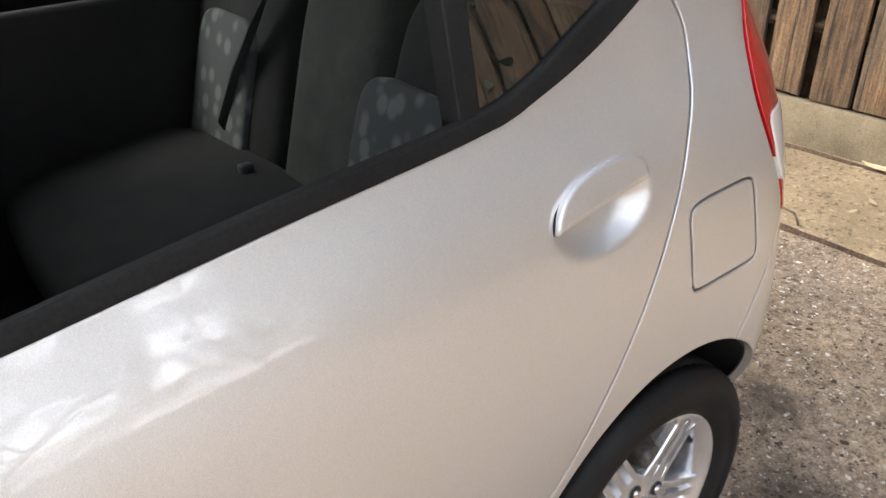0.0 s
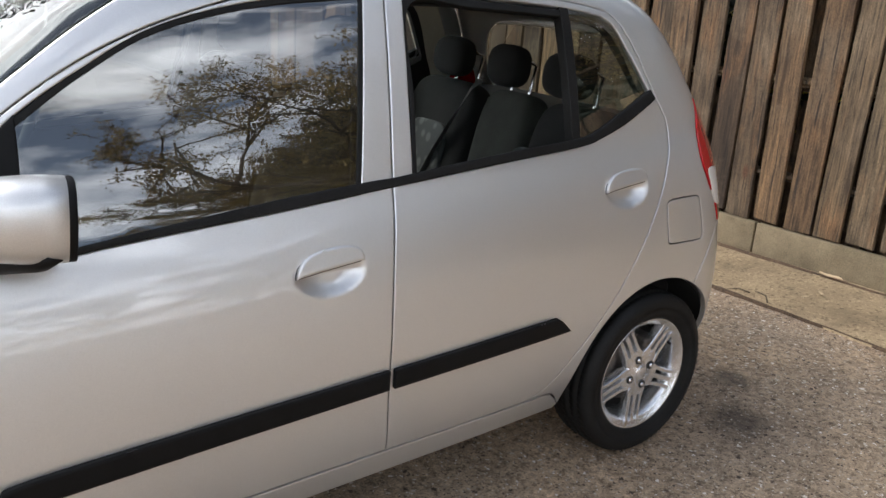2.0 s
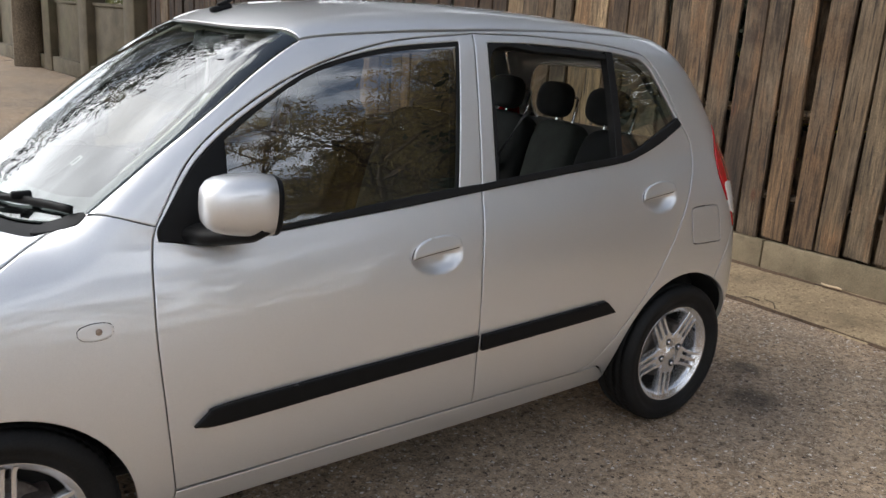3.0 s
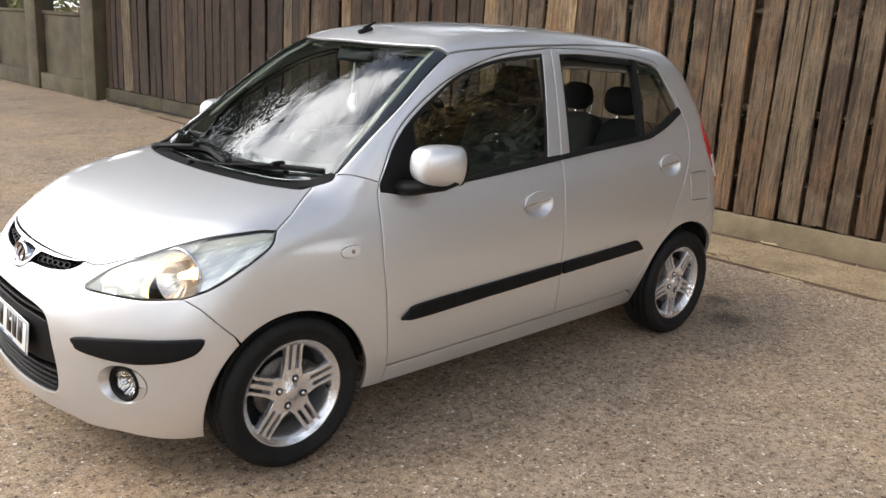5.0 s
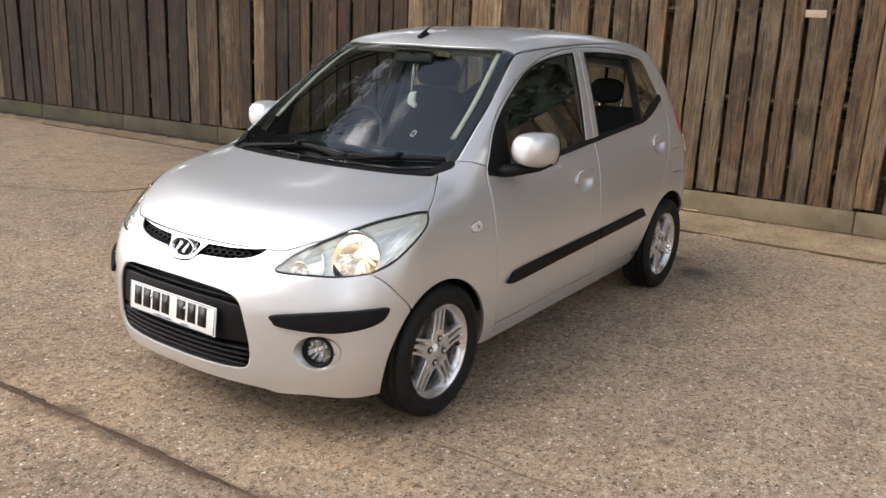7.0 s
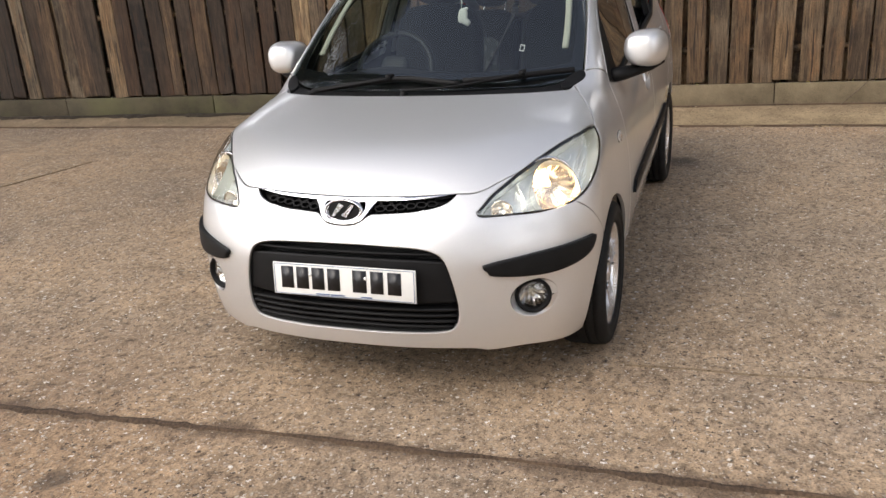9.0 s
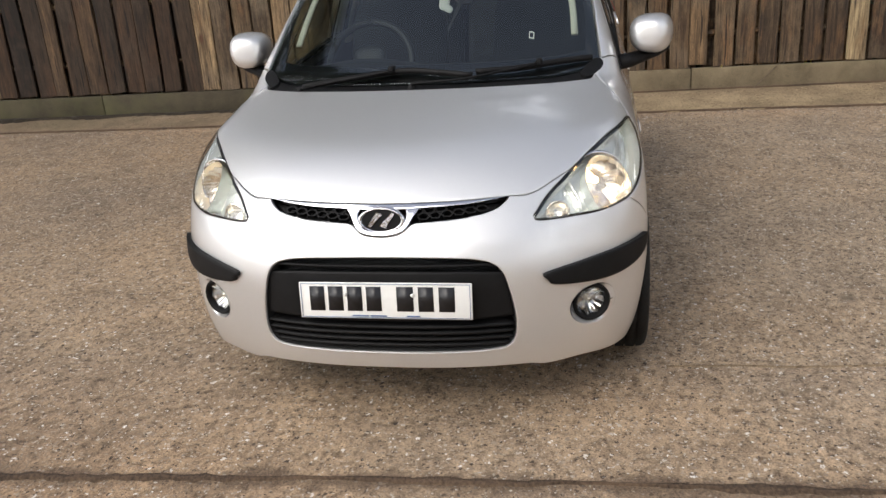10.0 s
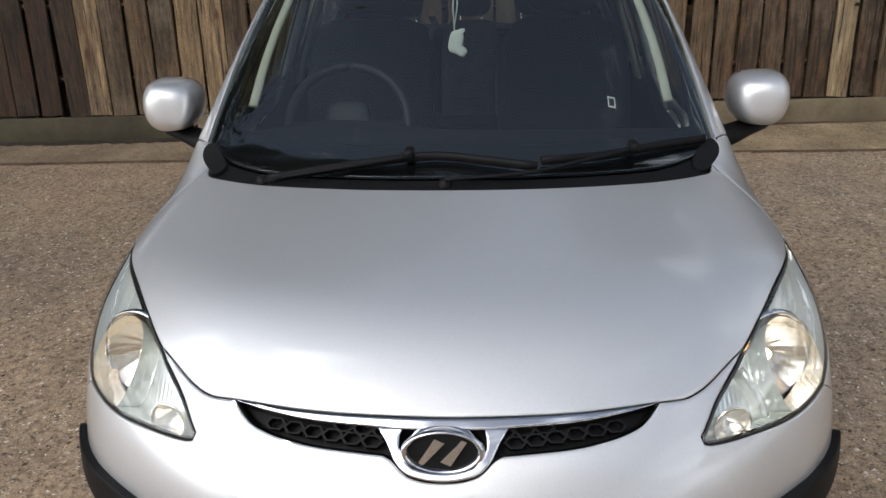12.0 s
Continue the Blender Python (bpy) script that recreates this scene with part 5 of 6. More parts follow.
    panel("window_seal", on_side, frame_seal, rubber, rd, mirror=side, lift=-.004, gap=0, edge=.003, depth=.02)
    for door, c, dx in ((fd, HANDLE_F, 0), (rd, HANDLE_R, 1)):
        x, z = c
        top_edge = smooth([(x - .090, z - .010), (x - .078, z + .020), (x - .045, z + .042), (x + .005, z + .052), (x + .055, z + .052), (x + .082, z + .042), (x + .091, z + .026), (x + .090, z + .012)])
        handle = panel("door_handle", on_side, loop(top_edge, smooth([(x + .090, z + .012), (x - .01, z + .001), (x - .090, z - .010)])), silver, door, "silver door handle", mirror=side, lift=.007, gap=.002, depth=.035, edge=.007)
        panel("handle_shadow_gap", on_side, loop(inset(loop(top_edge, smooth([(x + .090, z + .012), (x - .01, z + .001), (x - .090, z - .010)])), -.0012)), dark_gap, handle, mirror=side, lift=-.0012, gap=0, depth=.004)
    # inner skins
    panel("door_card", on_side, FRONT_DOOR, vinyl, fd, "dark door card", holes=[FRONT_HOLE], mirror=side, lift=-.055, depth=.0, gap=-.002)
    panel("door_card", on_side, REAR_DOOR, vinyl, rd, "dark door card", holes=[REAR_HOLE], mirror=side, lift=-.055, depth=.0, gap=-.002)
    wall_in = loop(fender_top[len(fender_top) // 2:], FRAME_F, FRAME_R, GAP_C[:12], smooth([tuple(GAP_C[11]), (2.55, 1.02)]), smooth([(2.55, 1.02), (2.52, 1.2), (2.38, 1.43)]), ditch_xz[::-1] - [0, .030], screen_xz[::-1] - [0, .022], smooth([tuple(screen_xz[0]), tuple(fender_top[len(fender_top) // 2])]))
    panel("pillar_trim", on_side, wall_in, beige, car, "pale pillar trim", mirror=side, lift=-.030, depth=-.0, gap=.010)
    # repeater
    panel("repeater_rim", on_side, ring([(.187, .748), (.196, .7615), (.23, .7685), (.2625, .7645), (.271, .750), (.2625, .7325), (.23, .7255), (.196, .7315)]), rubber, car, "dark rubber rim", mirror=side, lift=.002, gap=0, edge=.002, depth=.004)
    rep = panel("side_repeater", on_side, ring([(.188, .748), (.197, .760), (.23, .767), (.262, .763), (.270, .750), (.262, .734), (.23, .727), (.197, .733)]), white_lens, car, "clear side repeater", mirror=side, lift=.006, gap=0, edge=.006)
    lathe("repeater_bulb", [(.0, .002), (.006, .0015), (.008, -.001)], face(on_side, (.236, .747), .007, None, side), amber, rep, n=16)
    # door mirror
    sgn = -1 if not side else 1
    mir = new("door_mirror")
    mir.parent = car
    tagged(mir, "silver door mirror on a black foot")

    mm = pose(.555, sgn * .828, 1.036, 0, 3, sgn * 8)

    def hoop(x, k, n=40):
        """A rounded-box outline, a little flatter below and wider outwards."""
        pts = []
        for a in np.linspace(0, 2 * math.pi, n, endpoint=False):
            c, d = math.cos(a), math.sin(a)
            r = (abs(c) ** 2.9 + abs(d) ** 2.9) ** (-1 / 2.9)
            y, z = .084 * r * c * (1 - .16 * max(0, -d)), (.080 if d > 0 else .070) * r * d
            pts.append(mm @ Vector((x * 1.22, y * k, z * (k ** .9) * (1 + .06 * c * sgn))))
        return pts

    def hull(name, rows, mat, label, cap):
        n = 40
        v = [q for x, k in rows for q in hoop(x, k, n)]
        f = [(i * n + j, (i + 1) * n + j, (i + 1) * n + (j + 1) % n, i * n + (j + 1) % n) for i in range(len(rows) - 1) for j in range(n)]
        f.append(tuple(range(n)) if cap == 0 else tuple((len(rows) - 1) * n + j for j in range(n)))
        return mesh_part(name, v, f, mat, mir, label)
    hull("mirror_shell", [(-.071, .30), (-.069, .52), (-.061, .70), (-.046, .84), (-.022, .935), (.004, .98), (.034, 1.0), (.064, .985), (.066, .95)], silver, "silver shell", 0)
    hull("mirror_rim", [(.050, .965), (.066, .972), (.074, .965), (.076, .94), (.070, .915), (.056, .90)], black_plastic, "black rim", 1)
    hull("mirror_pane", [(.058, .905), (.060, .895)], mirror_glass, "mirror glass", 1)
    tube("mirror_foot", [(.50, sgn * .690, .940), (.53, sgn * .745, .944), (.565, sgn * .80, .955), (.585, sgn * .85, .966), (.60, sgn * .90, .985)], [.050, .046, .038, .032, .016], black_plastic, mir, "black foot", 14, .6)

# hidden structure: liners, floor, bulkheads
for cx, cz, rx, rz in (ARCH_F, ARCH_R):
    for sgn in (-1, 1):
        v, f = [], []
        for j, y in enumerate((.745, .69, .42)):
            k = 1.0 if j == 0 else 1.03
            xz = np.array([(cx + rx * k * math.cos(a), cz + rz * k * math.sin(a)) for a in np.radians(np.linspace(8, 172, 40))])
            skin = np.abs(on_side(xz)[:, 1]) - .02
            v += [(x, sgn * min(y, w if j < 2 else y), z) for (x, z), w in zip(xz, skin)]
        for j in range(2):
            f += [(j * 40 + i, j * 40 + i + 1, j * 40 + 41 + i, j * 40 + 40 + i) for i in range(39)]
        f.append(tuple(80 + i for i in range(40)))
        mesh_part("arch_liner", v, f, dark_gap, car, "black arch liner")
block("underbody", (3.2, 1.10, .05), (1.05, 0, .245), dark_gap, car, .02, "dark underbody")
block("engine_block", (.46, .80, .34), (-.18, 0, .44), dark_gap, car, .05, "dark engine bay")
block("front_crossmember", (.10, 1.0, .12), (-.50, 0, .36), dark_gap, car, .03)
block("cabin_floor", (2.45, 1.30, .04), (1.5, 0, .33), carpet, car, .01, "dark carpet")
block("bulkhead", (.05, 1.30, .60), (.22, 0, .60), carpet, car, .01)
block("exhaust", (.3, .12, .10), (2.6, .35, .26), dark_gap, car, .04)
panel("headlining", on_top, ROOF, beige, car, "pale headlining", lift=-.030, depth=0, gap=.012)

# antenna and wipers
ant = block("aerial_base", (.075, .026, .018), (.83, -.006, 1.492), black_plastic, car, .008, "black roof aerial", (0, -14, 0))
tube("aerial_rod", [(.82, -.006, 1.498), (.85, -.006, 1.512), (.885, -.006, 1.530)], [.008, .007, .004], black_plastic, ant)


def wiper(pts, arm):
    """A blade along the glass and the arm that carries it."""
    q = on_top(np.array(smooth(pts, .03)))
    q = q + normals(q) * .011
    ob = tube("wiper", q, .007, black_plastic, car, "black windscreen wiper", 8, 1.6)
    a = on_top(np.array(smooth(arm, .03)))
    a = a + normals(a) * np.linspace(.008, .022, len(a))[:, None]
    tube("wiper_arm", a, .0065, black_plastic, ob, "", 8, .7)
    n = len(q) // 2
    block("wiper_clip", (.05, .022, .02), tuple(q[n] + [0, 0, .012]), black_plastic, ob, .006)


wiper([(.045, .43), (.078, .25), (.100, .06), (.082, -.08), (.064, -.19)], [(.045, .44), (.06, .30), (.09, .10)])
wiper([(.088, -.20), (.120, -.34), (.180, -.48), (.232, -.602)], [(.010, .02), (.03, -.16), (.09, -.30), (.150, -.42)])
for x, y in ((.070, .455), (.014, .02)):
    lathe("wiper_cap", [(.0, .02), (.012, .018), (.016, .004), (.016, -.01)], face(on_top, (x, y), -.014), black_plastic, car, n=20)

# ---- wheels ----
def wheel(x, sgn, spin, out, z, R):
    hub = new("wheel")
    hub.parent = car
    tagged(hub, "five-spoke silver alloy wheel with black tyre")
    m = pose(x, sgn * out, z, -90 * sgn, 0, 0)
    m = m @ pose(0, 0, 0, 0, 0, spin)
    r = .190
    prof = [(r - .004, -.150), (r + .006, -.158), (R - .040, -.165), (R - .014, -.155), (R - .004, -.138), (R, -.115), (R, -.095), (R - .007, -.094), (R - .007, -.088), (R, -.087), (R, -.058), (R - .007, -.057), (R - .007, -.051), (R, -.050), (R, -.022), (R - .007, -.021), (R - .007, -.015), (R - .001, -.014), (R - .005, .004), (R - .016, .016), (R - .030, .021), (R - .046, .023), (R - .048, .020), (R - .062, .019), (R - .080, .012), (r + .004, .004), (r - .002, -.004), (r - .004, -.02)]
    lathe("tyre", prof, m, rubber, hub, "black tyre", n=144, ripple=lambda q, h, k: -.004 * (k % 2 == 0) * (q > R - .020) * (-.16 < h < .018))
    rim = lathe("rim", [(r - .020, -.150), (r - .026, -.10), (r - .024, -.03), (r - .020, -.012), (r - .012, -.006), (r - .006, -.002), (r, .004), (r + .004, .007), (r + .006, .004), (r + .004, -.004), (r - .002, -.012)], m, alloy, hub, "silver alloy rim", n=96)
    # spokes: a broad arm with three raised ribs
    for k in range(5):
        a = 2 * math.pi * k / 5
        t = Matrix.Rotation(a, 4, "Z")
        v, f = [], []
        ys = [-1, -.97, -.92, -.62, -.59, -.24, -.21, .21, .24, .59, .62, .92, .97, 1]
        hs = [-.016, -.002, .001, .001, -.034, -.034, .0, .0, -.034, -.034, .001, .001, -.002, -.016]
        rads = [.030, .060, .084, .094, .162, .176]
        halves = [.021, .043, .037, .035, .034, .040]
        for i, rad in enumerate(rads):
            w = halves[i]
            crown = [-.010, -.010, -.010, -.010, -.008, -.005][i]
            rib = [0, 0, .05, 1, 1, .05][i]
            for y, h in zip(ys, hs):
                hh = h if abs(y) > .8 else .001 + (h - .001) * rib
                v.append(m @ t @ Vector((rad, y * w, crown + hh)))
        n = len(ys)
        f = [(i * n + j, i * n + j + 1, (i + 1) * n + j + 1, (i + 1) * n + j) for i in range(len(rads) - 1) for j in range(n - 1) if not (j in (4, 8) and i == 3)]
        b = len(v)
        for i, rad in enumerate(rads):
            w = halves[i]
            v += [m @ t @ Vector((rad, -w * .8, -.045)), m @ t @ Vector((rad, w * .8, -.045))]
        for i in range(len(rads) - 1):
            f += [(i * n, (i + 1) * n, b + 2 * i + 2, b + 2 * i), (i * n + n - 1, b + 2 * i + 1, b + 2 * i + 3, (i + 1) * n + n - 1)]
        mesh_part("spoke", v, f, alloy, rim, flat=True)
    lathe("hub_disc", [(.0, -.006), (.028, -.006), (.030, -.008), (.056, -.0085), (.064, -.011), (.068, -.030)], m, alloy, rim, n=48)
    lathe("centre_cap", [(.0, .001), (.020, .0), (.026, -.003), (.027, -.006)], m, alloy, rim, "plain centre cap", n=32)
    for k in range(4):
        a = 2 * math.pi * (k + .5) / 4 + .25
        c = m @ Matrix.Translation((.050 * math.cos(a), .050 * math.sin(a), -.0095))
        # flat dark disc paints the shade inside the bolt hole
        lathe("bolt_well_shade", [(.0, .003), (.0135, .0035), (.0140, .001)], c, dark_gap, rim, n=20)
        lathe("wheel_bolt", [(.0, .009), (.005, .0085), (.0085, .006), (.009, .002)], c, chrome, rim, n=6)
    c = m @ Matrix.Translation((.150, -.06, -.03))
    tube("valve", [c @ Vector((0, 0, 0)), c @ Vector((-.006, .004, .022))], .005, rubber, rim)
    lathe("brake_disc", [(.0, -.060), (.06, -.058), (.115, -.060), (.117, -.070), (.07, -.075)], m, dull_metal, hub, "worn brake disc", n=48)
    lathe("back_plate", [(.0, -.10), (.165, -.10), (.166, -.11)], m, dark_gap, hub, n=32)
    block("caliper", (.07, .10, .05), tuple(m @ Vector((.095, .02, -.062))), dull_metal, hub, .012)


wheel(0.0, -1, 14, .774, .272, .276)
wheel(2.38, -1, 50, .757, .281, .283)
wheel(0.0, 1, 5, .774, .272, .276)
wheel(2.38, 1, 30, .757, .281, .283)

# ---- cabin ----
def seat(y, x0=.80):
    s = new("front_seat")
    s.parent = car
    tagged(s, "dark cloth front seat")
    lump("cushion", (.27, .25, .10), (x0 + .26, y, .56), cloth, s, .5, "", (0, -6, 0))
    lump("backrest", (.085, .245, .34), (x0 + .555, y, .87), cloth, s, .5, "", (0, 16, 0))
    hr = lump("headrest", (.055, .135, .085), (x0 + .665, y, 1.285), cloth, s, .6, "", (0, 12, 0))
    for d in (-.06, .06):
        tube("headrest_post", [(x0 + .625, y + d, 1.13), (x0 + .655, y + d, 1.24)], .006, chrome, hr, "chrome post")


seat(-.36)
seat(.36)
bench = new("rear_seat")
bench.parent = car
tagged(bench, "dark cloth rear bench with pale patterned inserts")
lump("cushion", (.27, .62, .11), (2.00, 0, .55), cloth, bench, .45, "", (0, -6, 0))
for y, w in ((-.385, .225), (.0, .145), (.405, .225)):
    lump("backrest", (.075, w, .32), (2.330, y, .785), pale_cloth if y == 0 else cloth, bench, .42, "dark cloth backrest", (0, 14, 0))
for y, w in ((-.265, .150), (.40, .125)):
    lump("seat_panel", (.02, w, .185), (2.245, y, .755), insert, bench, .38, "pale patterned insert", (0, 14, 0))
for y, w, d in ((-.315, .108, .070), (.0, .096, .050), (.335, .108, .070)):
    hr = lump("headrest", (.050, w, .076), (2.335, y, 1.196), cloth, bench, .70, "", (0, 8, 0))
    for e in (-d, d):
        tube("headrest_post", [(2.375, y + e, 1.02), (2.405, y + e, 1.11), (2.425, y + e, 1.20), (2.375, y + e, 1.222)], .0068, chrome, hr, "chrome post")
tube("seat_belt", [(2.36, .19, 1.12), (2.30, .17, 1.09), (2.26, .24, .95), (2.235, .30, .84), (2.21, .36, .70)], .020, belt_cloth, bench, "grey belt", 8, .12)
block("belt_buckle", (.03, .025, .06), (2.16, .16, .66), vinyl, bench, .006)
for sgn in (-1, 1):
    block("side_lining", (.80 if sgn < 0 else 1.3, .03, .62), (2.27 if sgn < 0 else 2.02, sgn * .578, .66), vinyl, car, .014, "dark side lining")
block("parcel_shelf", (.34, 1.16, .03), (2.58, 0, 1.035), vinyl, car, .01, "dark parcel shelf")
block("load_wall", (.03, 1.2, .5), (2.66, 0, .78), carpet, car, .01)
# dashboard
dv, df = [], []
ys = np.linspace(-.64, .64, 25)
for y in ys:
    hump = .035 * math.exp(-((y - .35) / .2) ** 2)
    for x, z in ((.22, .93), (.30, .955), (.42, .962), (.54, .957 + hump * .6), (.62, .945 + hump), (.665, .905 + hump), (.675, .84), (.66, .72), (.60, .60), (.50, .52)):
        dv.append((x, y, z))
for i in range(24):
    df += [(i * 10 + j, i * 10 + j + 1, (i + 1) * 10 + j + 1, (i + 1) * 10 + j) for j in range(9)]
dash = mesh_part("dashboard", dv, df, vinyl, car, "dark grey dashboard")
block("air_vent", (.02, .16, .06), (.672, .0, .86), black_plastic, dash, .01)
block("centre_console", (.30, .22, .30), (.74, 0, .58), vinyl, dash, .03)
steer = new("steering_wheel")
steer.parent = car
tagged(steer, "black three-spoke steering wheel")
sm = pose(.72, .35, .945, 0, -62, 0)
tube("steering_rim", [sm @ Vector((.185 * math.cos(a), .185 * math.sin(a), 0)) for a in np.linspace(0, 2 * math.pi, 49)], .015, vinyl, steer, "black rim", 10)
lump("steering_boss", (.075, .07, .03), tuple(sm.translation), vinyl, steer, .6, "", (0, -62, 0))
for a in (90, 270, 180):
    w = math.radians(a)
    tube("steering_spoke", [sm @ Vector((.05 * math.cos(w), .05 * math.sin(w), 0)), sm @ Vector((.18 * math.cos(w), .18 * math.sin(w), 0))], [.022, .014], vinyl, steer, "", 8, .5)
for sgn in (-1, 1):
    rail_uv = np.array(smooth([(.345, -.548), (.46, -.538), (.60, -.515), (.74, -.482), (.84, -.448)], .04))
    rail_p = on_top(rail_uv)
    rail_p = (rail_p - normals(rail_p) * .035) * [1, -sgn, 1]
    tube("pillar_cover", rail_p, .013, beige, car, "pale windscreen pillar cover", 10, .5)
im = block("rear_view_mirror", (.03, .24, .065), (.80, .02, 1.385), vinyl, car, .015, "black interior mirror", (0, 12, 0))
tube("mirror_stalk", [(.775, .02, 1.40), (.79, .02, 1.445), (.81, .02, 1.462)], .01, vinyl, im)
for y in (-.34, .36):
    block("sun_visor", (.15, .27, .015), (.92, y * .85, 1.425), beige, car, .006, "pale sun visor", (0, -14, 0))
block("grab_handle", (.22, .02, .025), (1.1, .50, 1.41), beige, car, .01)
for sgn in (-1, 1):
    tube("front_belt", [(1.50, sgn * .565, 1.28), (1.46, sgn * .60, 1.0), (1.45, sgn * .62, .7)], .020, belt_cloth, car, "dark seat belt", 8, .12)
    block("buckle_pillar", (.09, .03, .50), (1.44, sgn * .585, 1.20), beige, car, .012, "pale pillar cover", (sgn * 17, 0, 0))
# hanging freshener: small white paper shoe on a cord
fresh = tagged(new("air_freshener"), "white shoe-shaped paper air freshener hanging on its cord", "air freshener")
tube("cord", [(.795, .02, 1.35), (.79, .026, 1.28), (.785, .022, 1.215)], .0022, white_tag, fresh, "white cord", 6)
tube("cord_loop", [(.795, .02, 1.35), (.79, .012, 1.29), (.785, .022, 1.225)], .0022, white_tag, fresh, "white cord", 6)
lump("shoe_body", (.012, .022, .034), (.785, .018, 1.180), white_tag, fresh, .7, "white card", (12, 0, 0))
lump("shoe_toe", (.012, .028, .016), (.785, .010, 1.158), white_tag, fresh, .7, "white card", (35, 0, 0))
lump("shoe_bow", (.008, .024, .008), (.785, .012, 1.206), white_tag, fresh, .7, "", (-25, 0, 0))

# ---- loose bits on the ground ----
def pebbles(seed, count, x0, x1, y0, y1, lo, hi):
    r = random.Random(seed)
    v, f = [], []
    while len(f) < count * 8:
        x, y = r.uniform(x0, x1), r.uniform(y0, y1)
        if noise.noise((x * 1.7, y * 1.7, 5)) < -.25:
            continue
        s = lo + (hi - lo) * r.random() ** 3
        a = r.uniform(0, 6.3)
        e = [s * r.uniform(.7, 1.4), s * r.uniform(.6, 1.1), s * r.uniform(.35, .7)]
        z = noise.noise((x * .9, y * .9, 3)) * .006 - .004 + e[2] * .3
        b = len(v)
        for dx, dy, dz in ((1, 0, 0), (0, 1, 0), (-1, 0, 0), (0, -1, 0), (0, 0, 1), (0, 0, -1)):
            px, py = dx * e[0], dy * e[1]
            v.append((x + px * math.cos(a) - py * math.sin(a), y + px * math.sin(a) + py * math.cos(a), z + dz * e[2]))
        for k in range(4):
            f += [(b + k, b + (k + 1) % 4, b + 4), (b + (k + 1) % 4, b + k, b + 5)]
    return tagged(mesh_part("pebbles", v, f, stone_mat, None, flat=True), "small loose pebbles and grit on the concrete", "pebbles", kind="stuff")


pebbles(1, 20000, -2.6, 4.2, -3.4, 2.8, .002, .0065)
pebbles(2, 1500, 3.9, 4.75, -3.2, 3.0, .002, .009)


def dead_leaf(x, y, z, size, turn, seed, label):
    """A curled dry leaf."""
    r = random.Random(seed)
    v, f = [], []
    n = 9
    for i in range(n):
        s = i / (n - 1)
        w = size * .16 * math.sin(math.pi * min(1, s * .94 + .05)) ** .8
        for t in (-1, -.5, 0, .5, 1):
            v.append(Vector(((s - .5) * size, t * w, .004 + .06 * size * abs(t) ** 2 + .025 * size * math.sin(5 * s + seed) + r.uniform(0, .003))))
    f = [(i * 5 + j, i * 5 + j + 1, i * 5 + 6 + j, i * 5 + 5 + j) for i in range(n - 1) for j in range(4)]
    m = pose(x, y, z, 0, 0, turn)
    ob = mesh_part("dead_leaf", [m @ q for q in v], f, dead_leaf_mat, None)
    return tagged(ob, label, "leaf", "fallen leaves")


dead_leaf(4.64, -.145, .054, .15, 80, 1, "long pale dry leaf on the sandy strip")
r_ = random.Random(12)
for k in range(26):
    y = r_.uniform(-3.2, 3.0)
    dead_leaf(fence_x(y) - r_.uniform(.08, .5), y, .044, r_.uniform(.03, .07), r_.uniform(0, 360), k + 2, "small brown dry leaf by the fence foot")
for x0, y0, a, l in ((4.06, -.15, 40, .16), (4.10, -.02, 110, .12), (4.0, .3, 15, .1)):
    w = math.radians(a)
    tw = tube("twig", [(x0, y0, .016), (x0 + .5 * l * math.cos(w), y0 + .5 * l * math.sin(w), .024), (x0 + l * math.cos(w + .3), y0 + l * math.sin(w + .3), .017)], [.004, .004, .002], bark, None, "", 6)
    tagged(tw, "thin dark twig lying on the concrete edge", "twig", "twigs on the concrete")

stick = tube("twig", [(fence_x(-1.98) - .10, -1.98, .055), (fence_x(-2.1) - .06, -2.1, .16), (fence_x(-2.2) - .045, -2.2, .265)], [.006, .005, .004], bark, None, "", 6)
tagged(stick, "thin dark stick leaning against the gravel board", "twig", "twigs on the concrete")

# ---- the fence, board by board ----
fence = tagged(new("fence"), "tall weathered close-board timber fence on concrete gravel boards", "fence")
for z in (.52, 1.06, 1.78):
    y0, y1 = -8.6, 11.3
    tube("rail", [(fence_x(y0) + .050, y0, z), (fence_x(y1) + .050, y1, z)], .036, wood_mat, fence, "", 4, .8)


def board_mesh(seed, mat):
    r = random.Random(seed)
    w, h, t = .158, 1.98, .021
    v, f = [], []
    rows = 9
    cut_l, cut_r = r.uniform(0, .02), r.uniform(0, .02)
    bow, lean = r.gauss(0, .004), r.gauss(0, .004)
    for i in range(rows):
        s = i / (rows - 1)
        e1, e2 = r.gauss(0, .0022), r.gauss(0, .0022)
        bx = bow * math.sin(math.pi * s)
        for x, y in ((-.002, -w / 2 + e1), (-.012 - bx, -w / 2 + .004 + e1), (-.013 - bx, 0), (-.012 - bx, w / 2 - .004 + e2), (-.002, w / 2 + e2), (.008, w / 2 + e2), (.008, -w / 2 + e1)):
            z = s * h + (1 - s) * (cut_l if y < 0 else cut_r) * (i == 0)
            v.append((x, y + lean * (s - .5), z))
    k = 7
    f = [(i * k + j, i * k + (j + 1) % k, (i + 1) * k + (j + 1) % k, (i + 1) * k + j) for i in range(rows - 1) for j in range(k)]
    f += [tuple(range(k)), tuple((rows - 1) * k + j for j in range(k))[::-1]]
    me = bpy.data.meshes.new("fence_board")
    me.from_pydata(v, [], f)
    me.materials.append(mat)
    return me


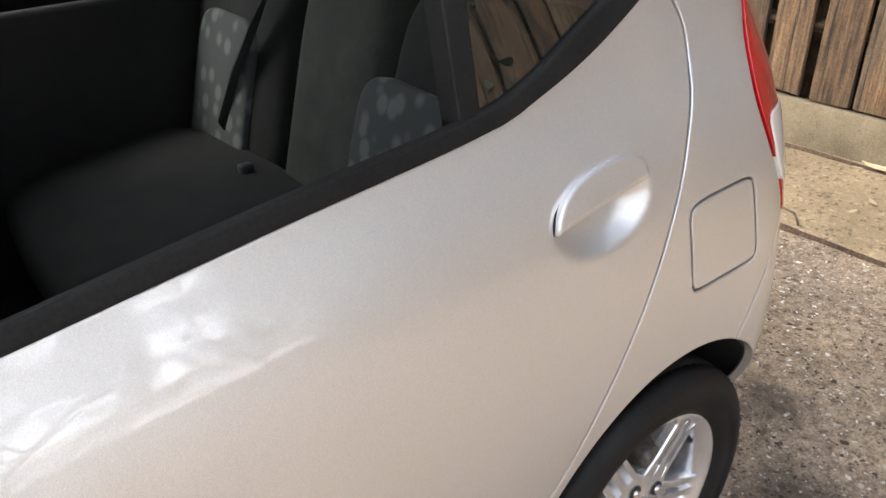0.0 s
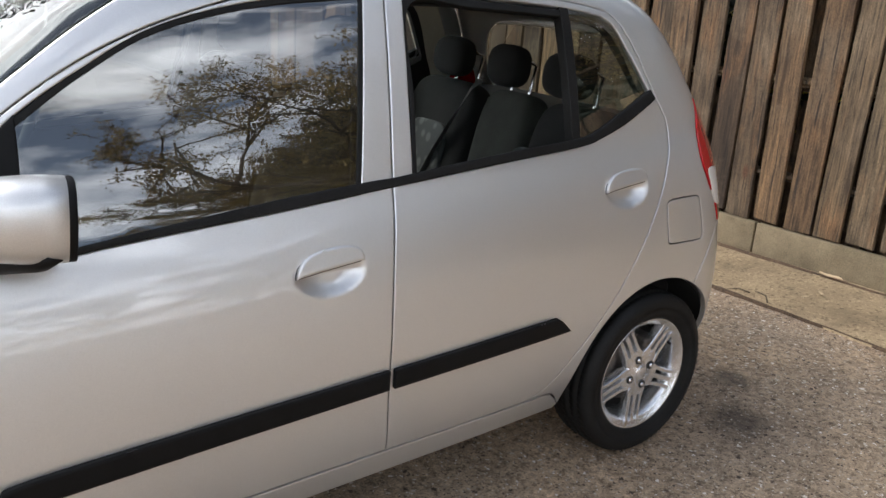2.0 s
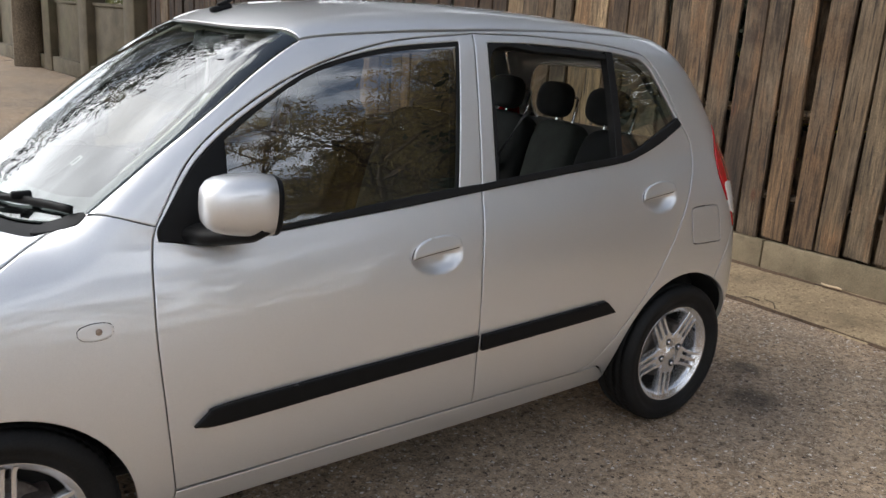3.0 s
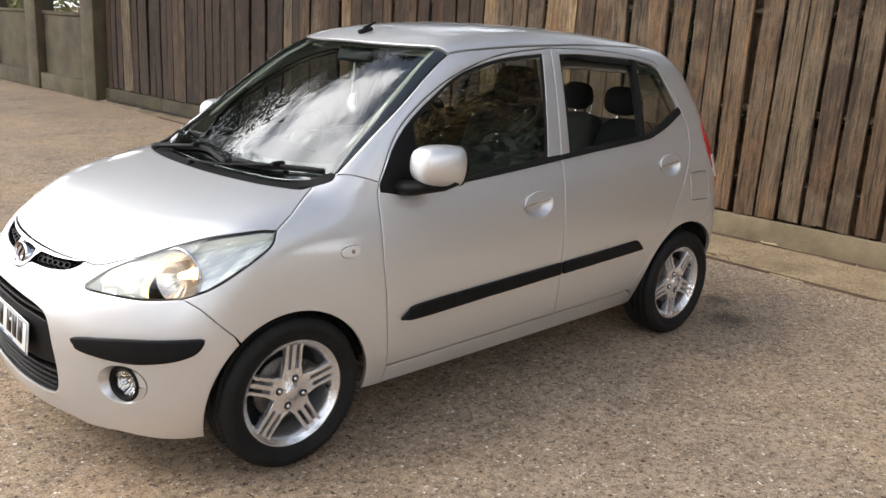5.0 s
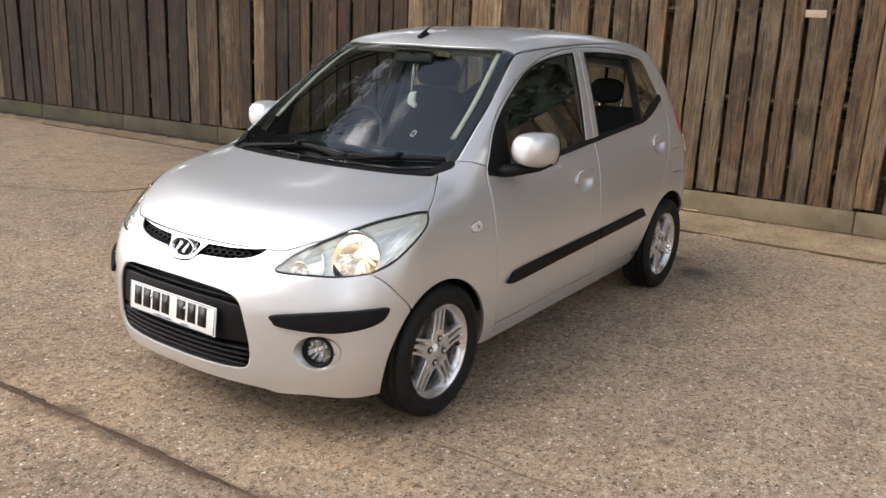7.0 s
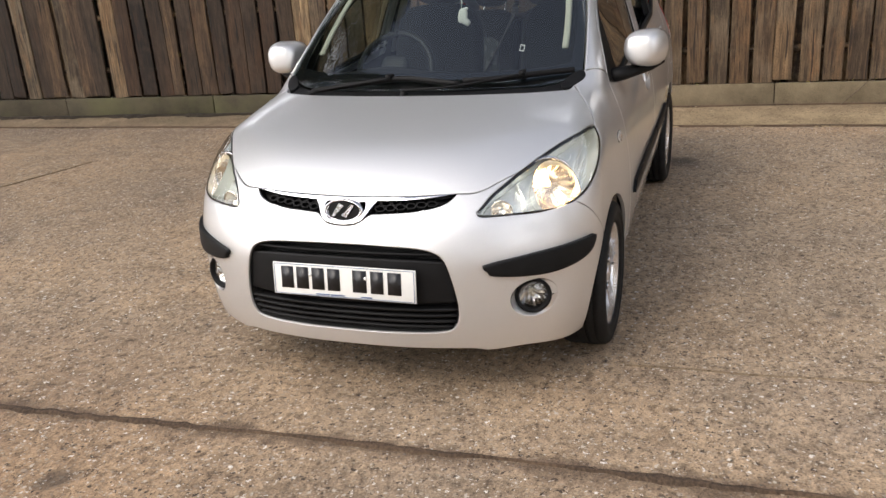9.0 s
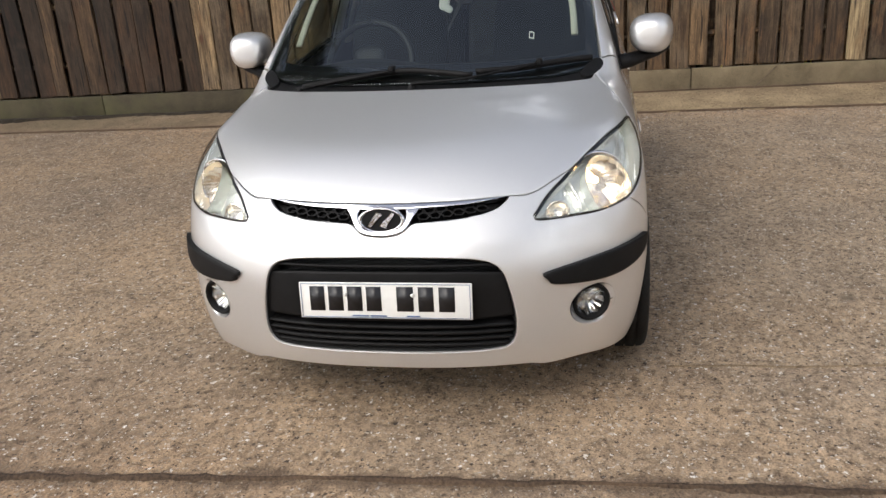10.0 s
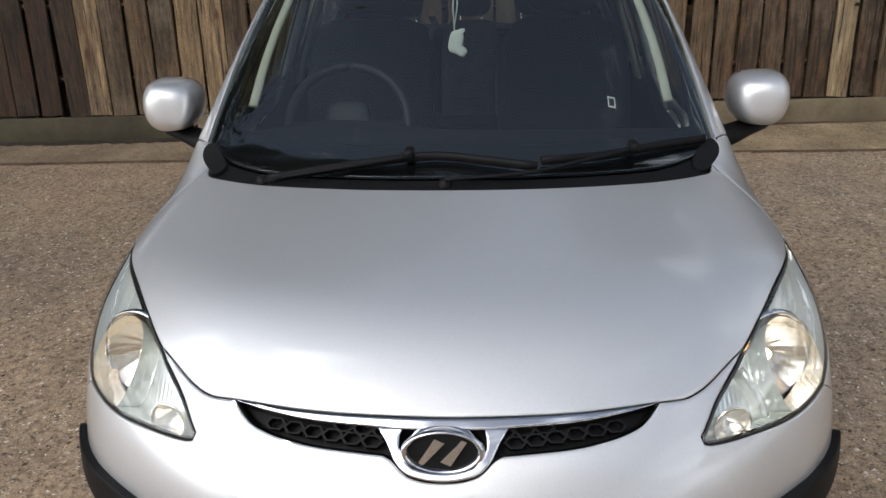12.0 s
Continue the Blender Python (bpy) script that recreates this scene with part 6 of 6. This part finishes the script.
block("tape", (.004, .158, .058), (fence_x(-.93) - .0165, -.93, 1.765), tape_mat, fence, .001, "pale tape band round a board", (0, 0, turn_w))
boards = [board_mesh(s, wood_mat) for s in range(10)]
shaded_boards = [board_mesh(s + 20, dark_wood_mat) for s in range(8)]
pale_boards = [board_mesh(s + 40, pale_wood_mat) for s in range(4)]
PALE_AT = (10.55, 6.26, 5.71, 5.15, 2.43)
rb_ = random.Random(31)
y = -8.55
k = 0
while y < 11.3:
    yy = -.322 + .092 + .1845 * round((y + .23) / .1845) + rb_.gauss(0, .006)
    # boards past here take the wood with shade put into its colour
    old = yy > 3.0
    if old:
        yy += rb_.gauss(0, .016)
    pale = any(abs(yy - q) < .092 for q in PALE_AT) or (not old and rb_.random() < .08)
    ob = new("fence_board", (pale_boards[rb_.randrange(4)] if pale else shaded_boards[rb_.randrange(8)] if old else boards[rb_.randrange(10)]))
    ob.parent = fence
    ob.matrix_basis = pose(fence_x(yy) + rb_.gauss(0, .004 if old else .003), yy, .235 + rb_.gauss(0, .006), rb_.gauss(0, .45), rb_.gauss(0, .25), turn_w + rb_.gauss(0, 1.0)) @ Matrix.Diagonal((1, rb_.uniform(1.04, 1.15) if yy > .9 else rb_.uniform(.97, 1.04), 1, 1))
    y2 = yy + .092 + rb_.gauss(0, .012)
    # short boards with a gap above the middle rail towards one end, full ones beyond
    for z0, share in (((.20, .382), (1.000 + rb_.gauss(0, .006), .60)) if yy < .7 else ((.20, 1.0),)):
        if z0 > .9 and rb_.random() < .22:
            continue
        back = new("fence_board", shaded_boards[rb_.randrange(8)] if old else boards[rb_.randrange(10)])
        back.parent = fence
        back.matrix_basis = pose(fence_x(y2) + .092, y2, z0, rb_.gauss(0, .5), 0, turn_w + 180) @ Matrix.Diagonal((1, 1.04, share, 1))
    y += .1845
y = -8.7
while y < 11.3:
    block("gravel_board", (.05, 1.812, .22), (fence_x(y + .9) - .005, y + .9, .120), board_mat if y > .6 else clean_board_mat, fence, .008, "mossy concrete gravel board" if y > .6 else "sandy concrete gravel board", (0, 0, turn_w))
    block("post", (.10, .10, 2.0), (fence_x(y) + .09, y, 1.0), wood_mat, fence, .01)
    y += 1.815
